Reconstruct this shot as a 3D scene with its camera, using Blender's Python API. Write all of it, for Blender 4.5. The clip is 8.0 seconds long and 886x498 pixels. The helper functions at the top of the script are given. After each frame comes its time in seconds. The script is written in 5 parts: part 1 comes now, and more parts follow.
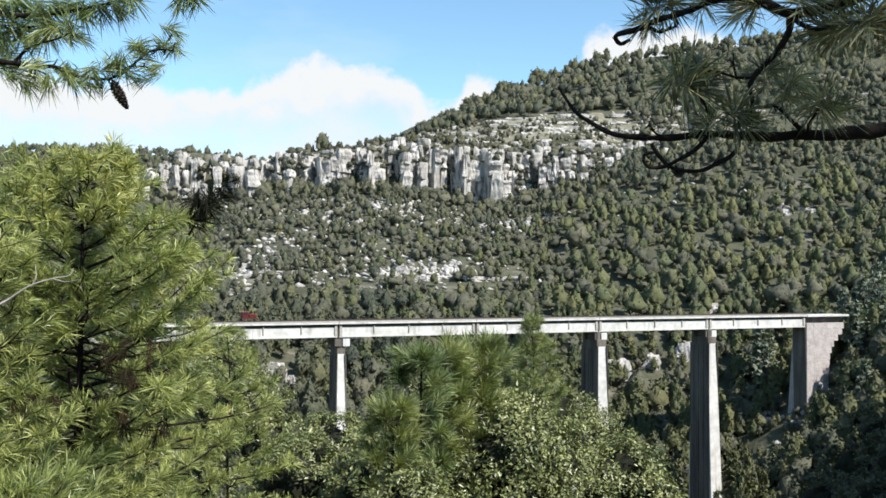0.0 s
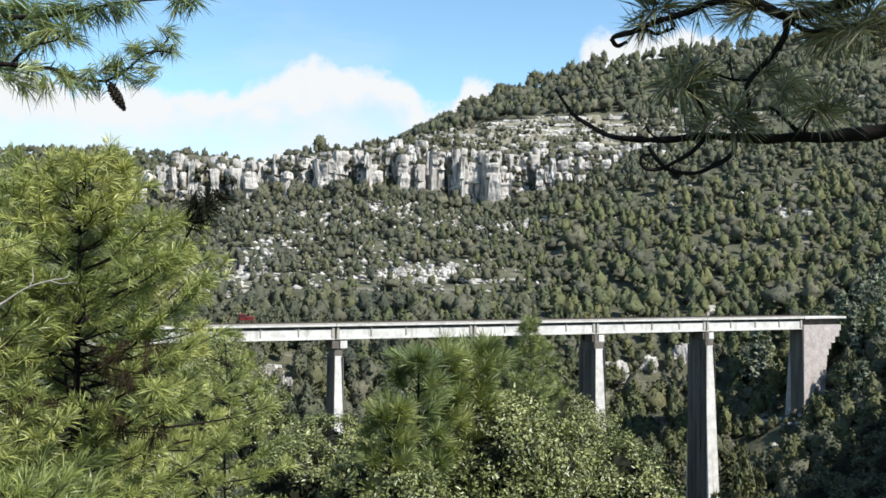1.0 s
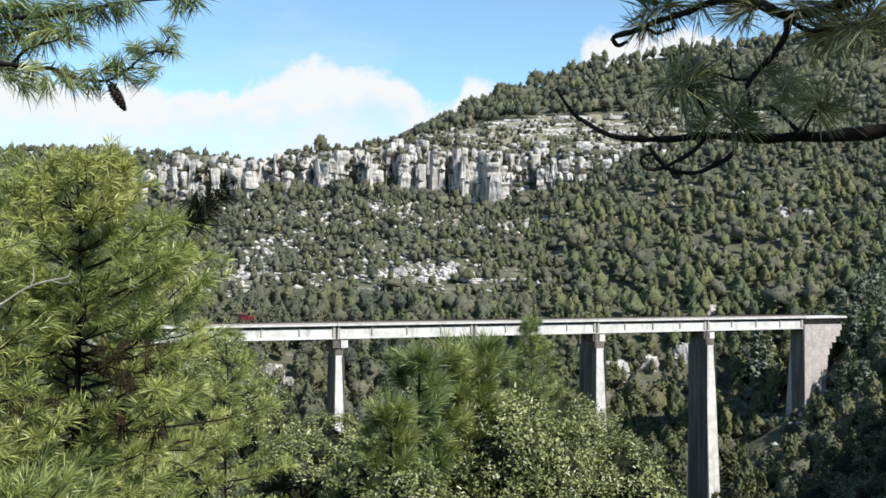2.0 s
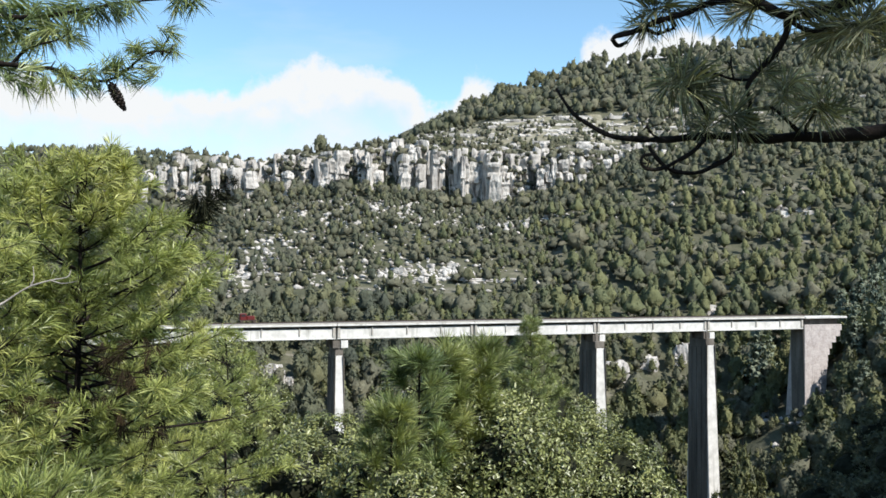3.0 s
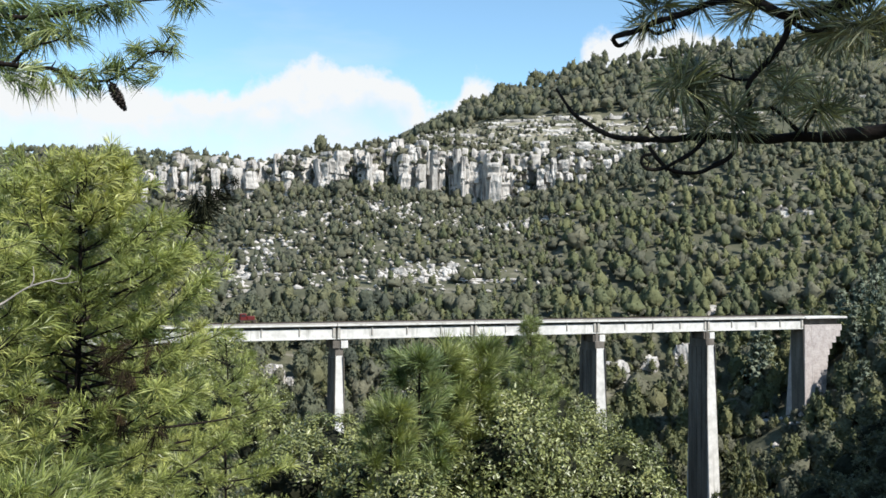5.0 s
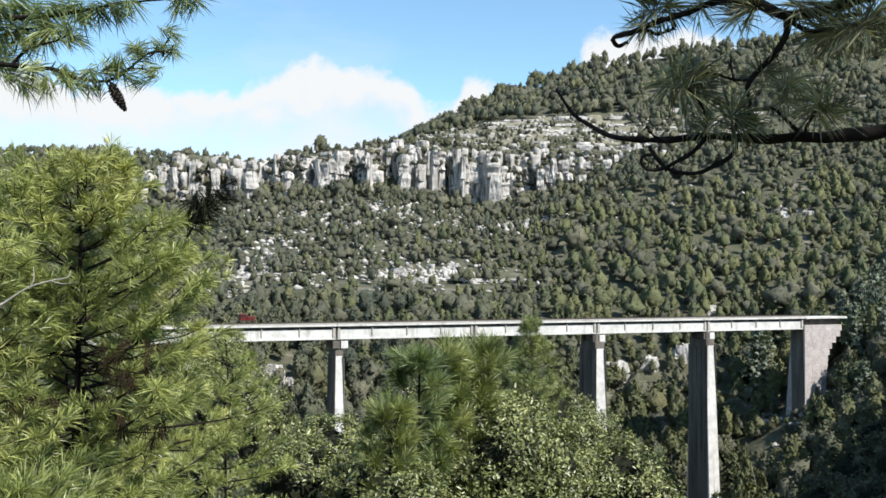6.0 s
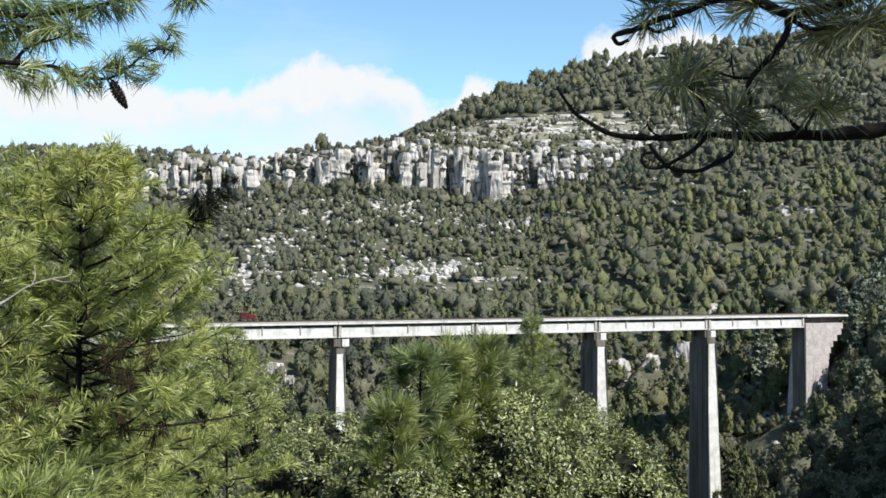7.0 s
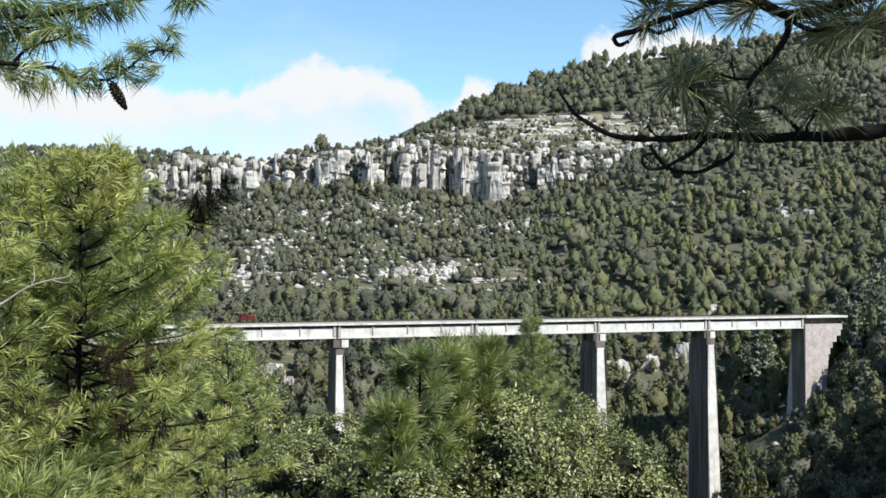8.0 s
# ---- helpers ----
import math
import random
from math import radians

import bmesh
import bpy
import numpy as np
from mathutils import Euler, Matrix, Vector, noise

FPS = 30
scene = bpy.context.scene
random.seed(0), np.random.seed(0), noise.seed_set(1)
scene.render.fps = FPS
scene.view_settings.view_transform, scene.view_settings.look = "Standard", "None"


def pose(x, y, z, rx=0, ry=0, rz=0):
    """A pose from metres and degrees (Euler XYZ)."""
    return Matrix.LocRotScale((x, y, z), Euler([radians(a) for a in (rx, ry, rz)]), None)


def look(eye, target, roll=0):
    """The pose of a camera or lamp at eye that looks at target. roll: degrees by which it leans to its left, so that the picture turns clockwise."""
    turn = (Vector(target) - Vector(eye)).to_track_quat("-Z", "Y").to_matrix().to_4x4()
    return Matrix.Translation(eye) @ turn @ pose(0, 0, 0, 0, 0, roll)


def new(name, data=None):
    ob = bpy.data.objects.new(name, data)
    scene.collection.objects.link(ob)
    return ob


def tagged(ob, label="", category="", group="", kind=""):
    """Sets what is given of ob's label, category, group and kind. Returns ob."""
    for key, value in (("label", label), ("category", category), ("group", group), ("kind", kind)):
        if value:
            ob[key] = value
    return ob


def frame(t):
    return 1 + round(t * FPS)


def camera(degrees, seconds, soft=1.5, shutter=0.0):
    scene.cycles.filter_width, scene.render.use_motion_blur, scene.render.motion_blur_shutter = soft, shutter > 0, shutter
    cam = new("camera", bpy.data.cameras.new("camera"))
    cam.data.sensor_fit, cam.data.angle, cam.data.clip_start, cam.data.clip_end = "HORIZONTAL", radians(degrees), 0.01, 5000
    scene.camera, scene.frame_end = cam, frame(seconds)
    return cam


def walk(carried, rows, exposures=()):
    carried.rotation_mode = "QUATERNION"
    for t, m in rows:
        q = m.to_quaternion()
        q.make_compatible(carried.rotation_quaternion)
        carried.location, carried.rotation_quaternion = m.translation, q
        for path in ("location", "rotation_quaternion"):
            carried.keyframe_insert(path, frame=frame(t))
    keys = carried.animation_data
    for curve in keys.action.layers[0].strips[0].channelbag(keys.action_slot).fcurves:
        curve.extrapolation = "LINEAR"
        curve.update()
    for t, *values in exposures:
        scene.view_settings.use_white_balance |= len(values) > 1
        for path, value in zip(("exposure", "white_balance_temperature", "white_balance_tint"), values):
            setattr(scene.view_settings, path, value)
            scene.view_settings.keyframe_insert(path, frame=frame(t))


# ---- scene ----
cam = camera(50, 8.0, soft=1.58)
YAW0, PITCH0 = 0.0, 2.18


def aim(yaw, tilt):
    """The hand-held camera stands in one spot and only trembles: yaw and tilt in degrees."""
    return pose(0, 0, 0, 90 + PITCH0 + tilt, 0, YAW0 + yaw)


walk(cam, [
    (0.0, aim(0.105, -0.080)), (0.3, aim(0.02, -0.01)), (0.5, aim(-0.030, 0.010)), (1.0, aim(-0.050, 0.045)), (1.5, aim(-0.010, 0.020)),
    (3.0, aim(-0.005, 0.025)), (3.5, aim(0.0, 0.0)), (4.0, aim(0.0, 0.012)), (4.5, aim(-0.003, 0.022)),
    (6.0, aim(-0.003, 0.045)), (6.5, aim(0.058, -0.055)), (7.0, aim(0.060, -0.062)), (7.5, aim(0.0, -0.005)),
    (8.0, aim(0.030, -0.008))], exposures=[(0.0, 0.70), (8.0, 0.70)])

# ---- world and sun ----
SUN_ELEVATION, SUN_AZIMUTH = 44.0, 130.0      # degrees; azimuth clockwise from +y
az, el = radians(SUN_AZIMUTH), radians(SUN_ELEVATION)
sun_way = Vector((math.sin(az) * math.cos(el), math.cos(az) * math.cos(el), math.sin(el)))
sun = new("sun", bpy.data.lights.new("sun", "SUN"))
sun.data.energy, sun.data.angle, sun.data.color = 4.7, radians(0.5), (1.0, 0.96, 0.9)
sun.matrix_world = look((0, 0, 0), -sun_way)


class Nodes:
    """Short hand to write node trees."""

    def __init__(self, tree):
        self.tree = tree
        tree.nodes.clear()

    def add(self, kind, **values):
        node = self.tree.nodes.new(kind)
        for key, value in values.items():
            if key == "operation":
                node.operation = value
            elif key == "blend":
                node.blend_type = value
            elif key == "data_type":
                node.data_type = value
            else:
                node.inputs[key].default_value = value
        return node

    def link(self, a, b):
        self.tree.links.new(a, b)

    def math(self, operation, a, b=0.0, clamp=False):
        node = self.tree.nodes.new("ShaderNodeMath")
        node.operation, node.use_clamp = operation, clamp
        for socket, value in zip(node.inputs, (a, b)):
            if isinstance(value, (int, float)):
                socket.default_value = value
            else:
                self.link(value, socket)
        return node.outputs[0]

    def noise(self, vector, scale, detail=4.0, rough=0.55, stretch=None):
        if stretch:
            m = self.tree.nodes.new("ShaderNodeMapping")
            m.inputs["Scale"].default_value = stretch
            self.link(vector, m.inputs["Vector"])
            vector = m.outputs[0]
        n = self.add("ShaderNodeTexNoise", Scale=scale, Detail=detail, Roughness=rough)
        self.link(vector, n.inputs["Vector"])
        return n.outputs["Fac"]

    def ramp(self, fac, stops):
        r = self.tree.nodes.new("ShaderNodeValToRGB")
        while len(r.color_ramp.elements) < len(stops):
            r.color_ramp.elements.new(0.5)
        for e, (p, c) in zip(r.color_ramp.elements, stops):
            e.position = p
            e.color = (*c, 1) if len(c) == 3 else c
        self.link(fac, r.inputs[0])
        return r.outputs[0]

    def mix(self, fac, a, b, blend="MIX"):
        m = self.tree.nodes.new("ShaderNodeMix")
        m.data_type, m.blend_type = "RGBA", blend
        for socket, value in ((m.inputs[0], fac), (m.inputs[6], a), (m.inputs[7], b)):
            if isinstance(value, (int, float)):
                socket.default_value = value
            elif isinstance(value, tuple):
                socket.default_value = (*value, 1)
            else:
                self.link(value, socket)
        return m.outputs[2]


def build_world():
    world = bpy.data.worlds.new("sky")
    scene.world = world
    world.use_nodes = True
    n = Nodes(world.node_tree)
    sky = n.tree.nodes.new("ShaderNodeTexSky")
    sky.sky_type, sky.sun_disc = "NISHITA", False
    sky.sun_elevation, sky.sun_rotation = el, az
    sky.altitude, sky.air_density, sky.dust_density, sky.ozone_density = 2300, 1.0, 0.4, 1.0
    way = n.tree.nodes.new("ShaderNodeTexCoord").outputs["Generated"]
    split = n.tree.nodes.new("ShaderNodeSeparateXYZ")
    n.link(way, split.inputs[0])
    x, y, z = split.outputs
    flat = n.math("MAXIMUM", n.math("SQRT", n.math("ADD", n.math("MULTIPLY", x, x), n.math("MULTIPLY", y, y))), 0.05)
    u, v = n.math("DIVIDE", x, flat), n.math("DIVIDE", z, flat)
    # cumulus bank: its upper edge over the bearing, roughened
    top = n.tree.nodes.new("ShaderNodeFloatCurve")
    curve = top.mapping.curves[0]
    stops = [(0.0, 0.10), (0.03, 0.19), (0.18, 0.203), (0.24, 0.196), (0.30, 0.204), (0.33, 0.219), (0.36, 0.234), (0.42, 0.235), (0.462, 0.214), (0.50, 0.184), (0.535, 0.222), (0.56, 0.205), (0.60, 0.16), (0.66, 0.262), (0.70, 0.265), (0.8, 0.24), (1.0, 0.10)]
    for i, (p, h) in enumerate(stops):
        if i < 2:
            curve.points[i].location = (p, h)
        else:
            curve.points.new(p, h)
    top.mapping.update()
    n.link(n.math("ADD", u, 0.5, True), top.inputs["Value"])
    rough = n.noise(way, 20.0, 7.0, 0.62)
    rough2 = n.noise(way, 9.0, 5.0, 0.55, (1, 1, 1.3))
    edge = n.math("ADD", n.math("SUBTRACT", top.outputs[0], v), n.math("MULTIPLY", n.math("SUBTRACT", rough, 0.5), 0.075))
    mask = n.tree.nodes.new("ShaderNodeMapRange")
    mask.interpolation_type = "SMOOTHSTEP"
    mask.inputs[1].default_value, mask.inputs[2].default_value = -0.006, 0.012
    n.link(edge, mask.inputs[0])
    # the crown of the bank is dense, its lower part thins out to haze
    depth = n.tree.nodes.new("ShaderNodeMapRange")
    depth.inputs[1].default_value, depth.inputs[2].default_value, depth.inputs[3].default_value, depth.inputs[4].default_value = 0.008, 0.055, 0.30, -0.10
    n.link(edge, depth.inputs[0])
    dense = n.ramp(n.math("ADD", rough2, depth.outputs[0]), [(0.34, (0.52,) * 3), (0.62, (1.0,) * 3)])
    thick = n.math("MULTIPLY", mask.outputs[0], dense)
    wisps = n.ramp(n.noise(way, 3.0, 5.0, 0.6, (1, 1, 4)), [(0.52, (0,) * 3), (0.78, (0.3,) * 3)])
    thick = n.math("MAXIMUM", thick, wisps)
    tint = n.mix(dense, CLOUD_DIM, CLOUD_LIT)
    blue = n.mix(1.0, sky.outputs[0], SKY_TINT, "MULTIPLY")
    whole = n.mix(thick, blue, tint)
    back = n.add("ShaderNodeBackground", Strength=SKY_STRENGTH)
    n.link(whole, back.inputs["Color"])
    out = n.tree.nodes.new("ShaderNodeOutputWorld")
    n.link(back.outputs[0], out.inputs[0])


SKY_STRENGTH, SKY_TINT = 0.102, (1.30, 1.52, 1.42)
CLOUD_DIM, CLOUD_LIT = (4.2, 4.75, 5.6), (5.55, 5.7, 5.8)
build_world()


# ---- materials ----
def surface(name, colours, scale, rough=0.85, fine=None, bump=0.3, bump_scale=None, stretch=None, metal=0.0, translucent=None, per_object=0.0, per_leaf=0.0, streaks=None, local=False, cells=0.0, gloss=0.5):
    """A procedural material: colours by noise at two scales, with relief."""
    colours = [tuple(0.86 * v for v in c) for c in colours]
    m = bpy.data.materials.new(name)
    m.use_nodes = True
    n = Nodes(m.node_tree)
    if local:
        at = n.tree.nodes.new("ShaderNodeTexCoord").outputs["Object"]
    else:
        at = n.tree.nodes.new("ShaderNodeNewGeometry").outputs["Position"]
    big = n.noise(at, scale, 5.0, 0.6, stretch)
    if cells:
        # every tree is one island of faces and has a tone of its own
        tone = n.tree.nodes.new("ShaderNodeNewGeometry").outputs["Random Per Island"]
        big = n.math("ADD", n.math("MULTIPLY", big, 0.62), n.math("MULTIPLY", tone, 0.27))
    count = len(colours)
    colour = n.ramp(big, [(0.28 + 0.44 * i / max(1, count - 1), c) for i, c in enumerate(colours)])
    small = n.noise(at, fine or scale * 9, 4.0, 0.6)
    colour = n.mix(0.6 if cells else 0.55, colour, n.ramp(small, [(0.25, (0.55,) * 3), (0.75, (1.35,) * 3)]), "MULTIPLY")
    if streaks:
        s = n.noise(at, streaks[0], 4.0, 0.6, (1, 1, streaks[1]))
        colour = n.mix(n.ramp(s, [(streaks[2], (1,) * 3), (streaks[2] + 0.14, (0,) * 3)]), colour, streaks[3])
    if per_object:
        rnd = n.tree.nodes.new("ShaderNodeObjectInfo").outputs["Random"]
        colour = n.mix(1.0, colour, n.ramp(rnd, [(0.0, (1 - per_object,) * 3), (1.0, (1 + per_object,) * 3)]), "MULTIPLY")
    if per_leaf:
        rnd = n.tree.nodes.new("ShaderNodeNewGeometry").outputs["Random Per Island"]
        colour = n.mix(1.0, colour, n.ramp(rnd, [(0.0, (1 - per_leaf, 1 - per_leaf, 1 - per_leaf)), (1.0, (1 + per_leaf, 1 + per_leaf * 0.9, 1 + per_leaf * 0.5))]), "MULTIPLY")
    b = n.add("ShaderNodeBsdfPrincipled", Roughness=rough, Metallic=metal)
    b.inputs["Specular IOR Level"].default_value = gloss
    n.link(colour, b.inputs["Base Color"])
    if bump:
        r = n.add("ShaderNodeBump", Strength=bump, Distance=0.5 / (bump_scale or scale * 4))
        n.link(n.noise(at, bump_scale or scale * 4, 6.0, 0.65), r.inputs["Height"])
        n.link(r.outputs[0], b.inputs["Normal"])
    last = b.outputs[0]
    if translucent:
        t = n.tree.nodes.new("ShaderNodeBsdfTranslucent")
        n.link(n.mix(1.0, colour, (1.2, 1.25, 0.6), "MULTIPLY"), t.inputs[0])
        mix = n.add("ShaderNodeMixShader", Fac=translucent)
        n.link(last, mix.inputs[1])
        n.link(t.outputs[0], mix.inputs[2])
        last = mix.outputs[0]
    out = n.tree.nodes.new("ShaderNodeOutputMaterial")
    n.link(last, out.inputs[0])
    return m


ROCK = surface("pale_rock", [(0.20, 0.185, 0.17), (0.42, 0.395, 0.36), (0.55, 0.52, 0.48), (0.62, 0.60, 0.56)], 0.18, 0.9, 1.6, 0.7, 0.9, None, per_object=0.16, streaks=(0.5, 0.12, 0.33, (0.11, 0.105, 0.10)))
SOIL = surface("rocky_soil", [(0.045, 0.05, 0.027), (0.07, 0.074, 0.041), (0.10, 0.098, 0.060), (0.22, 0.205, 0.165)], 0.12, 0.95, 1.1, 0.5, 0.7)
DRY_SOIL = surface("dry_grass_and_gravel", [(0.13, 0.125, 0.075), (0.22, 0.205, 0.14), (0.33, 0.305, 0.235)], 0.2, 0.95, 1.1, 0.5, 0.7)
FAR_PINE = surface("distant_pine_foliage", [(0.080, 0.091, 0.068), (0.118, 0.127, 0.083), (0.160, 0.162, 0.090), (0.212, 0.199, 0.095)], 0.04, 0.85, 1.6, 1.0, 1.5, cells=1.0, translucent=0.12, gloss=0.2)
FRESH_PINE = surface("young_pine_foliage", [(0.088, 0.105, 0.051), (0.118, 0.132, 0.057), (0.150, 0.155, 0.063), (0.186, 0.178, 0.069)], 0.05, 0.85, 1.6, 1.0, 1.5, cells=1.0, translucent=0.12)
FAR_OAK = surface("distant_oak_foliage", [(0.098, 0.102, 0.074), (0.140, 0.140, 0.096), (0.195, 0.184, 0.122)], 0.05, 0.85, 1.6, 1.0, 1.5, cells=1.0, translucent=0.12, gloss=0.2)
BLUE_PINE = surface("blue_green_fir_foliage", [(0.13, 0.16, 0.125), (0.20, 0.235, 0.18), (0.28, 0.31, 0.23)], 0.3, 0.8, 2.5, 0, per_leaf=0.3, translucent=0.12, gloss=0.3)
NEEDLE = surface("pine_needles", [(0.158, 0.20, 0.067), (0.29, 0.335, 0.112), (0.49, 0.50, 0.188)], 0.9, 0.40, 4.0, 0, per_leaf=0.45, translucent=0.24)
# needle copy with shade and pale sunlit tips put into its colours
SHADE_NEEDLE = surface("shade_pine_needles", [(0.05, 0.06, 0.03), (0.19, 0.20, 0.105), (0.60, 0.56, 0.38)], 3.0, 0.45, 9.0, 0, per_leaf=0.7, translucent=0.2)
# near-black copy of the needles, with shade in the base colour
SHADED_NEEDLE = surface("shaded_pine_needles", [(0.015, 0.018, 0.01), (0.03, 0.032, 0.018)], 2.0, 0.8, 7.0, 0, per_leaf=0.3, gloss=0.1)
DEAD_NEEDLE = surface("withered_needles", [(0.018, 0.015, 0.010), (0.035, 0.027, 0.017), (0.08, 0.055, 0.03)], 2.0, 0.9, 7.0, 0, per_leaf=0.4, gloss=0.1)
BOUGH_NEEDLE = surface("grey_green_needles", [(0.075, 0.115, 0.05), (0.18, 0.24, 0.10), (0.38, 0.425, 0.19)], 2.5, 0.42, 7.0, 0, per_leaf=0.5, translucent=0.22)
BRUSH_NEEDLE = surface("mid_green_needles", [(0.12, 0.155, 0.06), (0.24, 0.285, 0.11), (0.41, 0.44, 0.18)], 2.0, 0.42, 6.0, 0, per_leaf=0.45, translucent=0.22)
LEAF = surface("oak_leaves", [(0.085, 0.108, 0.045), (0.175, 0.20, 0.082), (0.31, 0.33, 0.15)], 0.9, 0.36, 5.0, 0, per_leaf=0.6, translucent=0.10)
# near-black filler colour for the shaded inside of leafy crowns
CORE_SHADE = surface("crown_shade_core", [(0.008, 0.010, 0.005), (0.016, 0.018, 0.009), (0.026, 0.028, 0.013)], 3.0, 0.9, 14.0, 0.6, 12.0, gloss=0.2)
BARK = surface("pine_bark", [(0.008, 0.0065, 0.006), (0.018, 0.014, 0.012), (0.04, 0.03, 0.024)], 6.0, 0.95, 30.0, 0.8, 25.0, (1, 1, 0.3), gloss=0.12)
GREY_TWIG = surface("bare_twig_bark", [(0.30, 0.27, 0.24), (0.46, 0.42, 0.37)], 8.0, 0.9, 40.0, 0.4, 30.0)
CONCRETE = surface("weathered_concrete", [(0.52, 0.505, 0.465), (0.64, 0.625, 0.585), (0.72, 0.705, 0.665)], 0.25, 0.9, 0.7, 0.1, 3.0, streaks=(0.5, 0.12, 0.28, (0.30, 0.29, 0.26)))
# dark concrete copy: shade as well as stains put into the colour
SHADE_STAINED = surface("shaded_stained_concrete", [(0.085, 0.074, 0.062), (0.155, 0.137, 0.116), (0.23, 0.205, 0.175)], 0.5, 0.95, 3.0, 0.25, 3.0, (1, 1, 0.15), gloss=0.2)
WORN = surface("worn_beige_concrete", [(0.30, 0.28, 0.24), (0.42, 0.39, 0.34), (0.50, 0.47, 0.42)], 0.4, 0.9, 3.0, 0.25, 3.0)
MASONRY = surface("pinkish_stone_masonry", [(0.33, 0.29, 0.27), (0.46, 0.41, 0.385), (0.54, 0.49, 0.465)], 0.6, 0.9, 2.2, 0.5, 2.0)
BALLAST = surface("track_ballast", [(0.10, 0.095, 0.09), (0.2, 0.19, 0.18)], 3.0, 0.95, 14.0, 0.6, 12.0)
STEEL = surface("rusty_steel", [(0.06, 0.045, 0.035), (0.11, 0.08, 0.06)], 3.0, 0.6, 20.0, 0.2, 20.0, metal=0.6)
RED = surface("red_paint", [(0.09, 0.010, 0.010), (0.15, 0.018, 0.014)], 0.8, 0.35, 8.0, 0.0)
DARK = surface("dark_rubber_and_glass", [(0.012, 0.012, 0.014), (0.03, 0.03, 0.033)], 2.0, 0.3, 9.0, 0.0)
RUST = surface("rust_brown_foliage", [(0.16, 0.06, 0.025), (0.26, 0.10, 0.04)], 0.8, 0.8, 4.0, 0, per_leaf=0.3)
CONE = surface("pine_cone_scales", [(0.018, 0.012, 0.010), (0.05, 0.034, 0.024)], 30.0, 0.8, 90.0, 0.4, 80.0)


# ---- mesh helpers ----
def mesh_of(name, verts, faces, mats, index=None, smooth=False):
    """A mesh from arrays: faces all with the same number of corners."""
    verts, faces = np.asarray(verts, np.float32), np.asarray(faces, np.int32)
    me = bpy.data.meshes.new(name)
    k = faces.shape[1]
    me.vertices.add(len(verts))
    me.vertices.foreach_set("co", verts.ravel())
    me.loops.add(faces.size)
    me.loops.foreach_set("vertex_index", faces.ravel())
    me.polygons.add(len(faces))
    me.polygons.foreach_set("loop_start", np.arange(0, faces.size, k, dtype=np.int32))
    for m in mats:
        me.materials.append(m)
    if index is not None:
        me.polygons.foreach_set("material_index", np.asarray(index, np.int32))
    if smooth:
        me.polygons.foreach_set("use_smooth", np.ones(len(faces), bool))
    me.update(calc_edges=True)
    return me


def part(name, bm, material, parent, label=""):
    """Links a bmesh or a mesh as one object under a thing or a part."""
    if isinstance(bm, bmesh.types.BMesh):
        me = bpy.data.meshes.new(name)
        bm.to_mesh(me)
        bm.free()
    else:
        me = bm
    if material and not me.materials:
        me.materials.append(material)
    ob = new(name, me)
    ob.parent = parent
    if label:
        tagged(ob, label)
    return ob


def box(bm, size, m, bevel=0.0):
    made = bmesh.ops.create_cube(bm, size=1.0, matrix=m @ Matrix.Diagonal((*size, 1)))
    if bevel:
        edges = list({e for v in made["verts"] for e in v.link_edges})
        bmesh.ops.bevel(bm, geom=edges, offset=bevel, segments=1, affect="EDGES")
    return bm


def boxed(size, m, bevel=0.0):
    return box(bmesh.new(), size, m, bevel)


def tube(points, radii, sides=7):
    """Vertices and triangles of a tapering limb along points."""
    pts = np.array(points, float)
    n = len(pts)
    verts, faces = [], []
    ref = np.array((0.31, 0.52, 0.8))
    for i in range(n):
        d = pts[min(n - 1, i + 1)] - pts[max(0, i - 1)]
        d /= np.linalg.norm(d) + 1e-9
        a = np.cross(d, ref)
        a /= np.linalg.norm(a) + 1e-9
        b = np.cross(d, a)
        t = np.arange(sides) * 2 * np.pi / sides
        verts.append(pts[i] + radii[i] * (np.cos(t)[:, None] * a + np.sin(t)[:, None] * b))
    for i in range(n - 1):
        for j in range(sides):
            p, q = i * sides + j, i * sides + (j + 1) % sides
            faces += [(p, q, q + sides), (p, q + sides, p + sides)]
    return np.vstack(verts), np.array(faces)


def joined(pieces):
    verts, faces, off = [], [], 0
    for v, f in pieces:
        verts.append(v)
        faces.append(np.asarray(f) + off)
        off += len(v)
    return np.vstack(verts), np.vstack(faces)


def smooth_line(points, steps=5):
    """A Catmull-Rom line through the points."""
    p = [np.array(q, float) for q in points]
    p = [2 * p[0] - p[1]] + p + [2 * p[-1] - p[-2]]
    out = []
    for i in range(1, len(p) - 2):
        for s in range(steps):
            t = s / steps
            out.append(0.5 * (2 * p[i] + (p[i + 1] - p[i - 1]) * t + (2 * p[i - 1] - 5 * p[i] + 4 * p[i + 1] - p[i + 2]) * t * t + (3 * p[i] - p[i - 1] - 3 * p[i + 1] + p[i + 2]) * t ** 3))
    return np.array(out + [p[-2]])


# ---- the ground ----
def bridge_y(x):
    return 191.0 + (x + 21.2) * 0.4094


GORGE = ([-300, -110, -78, -60, -30, 20, 62, 85, 97, 112, 140, 220, 400], [20, 2, -14, -30, -52, -60, -54, -34, -24, -9, -3, 12, 40])
BASE = ([-300, -146, -124, -78, -23, 4, 32, 48, 73, 95, 140, 240, 400], [30, 43, 40, 44, 46, 40, 39.5, 45, 52, 58, 64, 78, 100])
RIM = ([-300, -170, -150, -140, -127, -105, -86, -72, -50, -23, -6, 18, 45, 73, 95, 140, 240, 400], [34, 48, 52, 55, 63, 62, 59, 64, 65, 69, 69, 65.5, 65.5, 65, 63, 68, 84, 106])
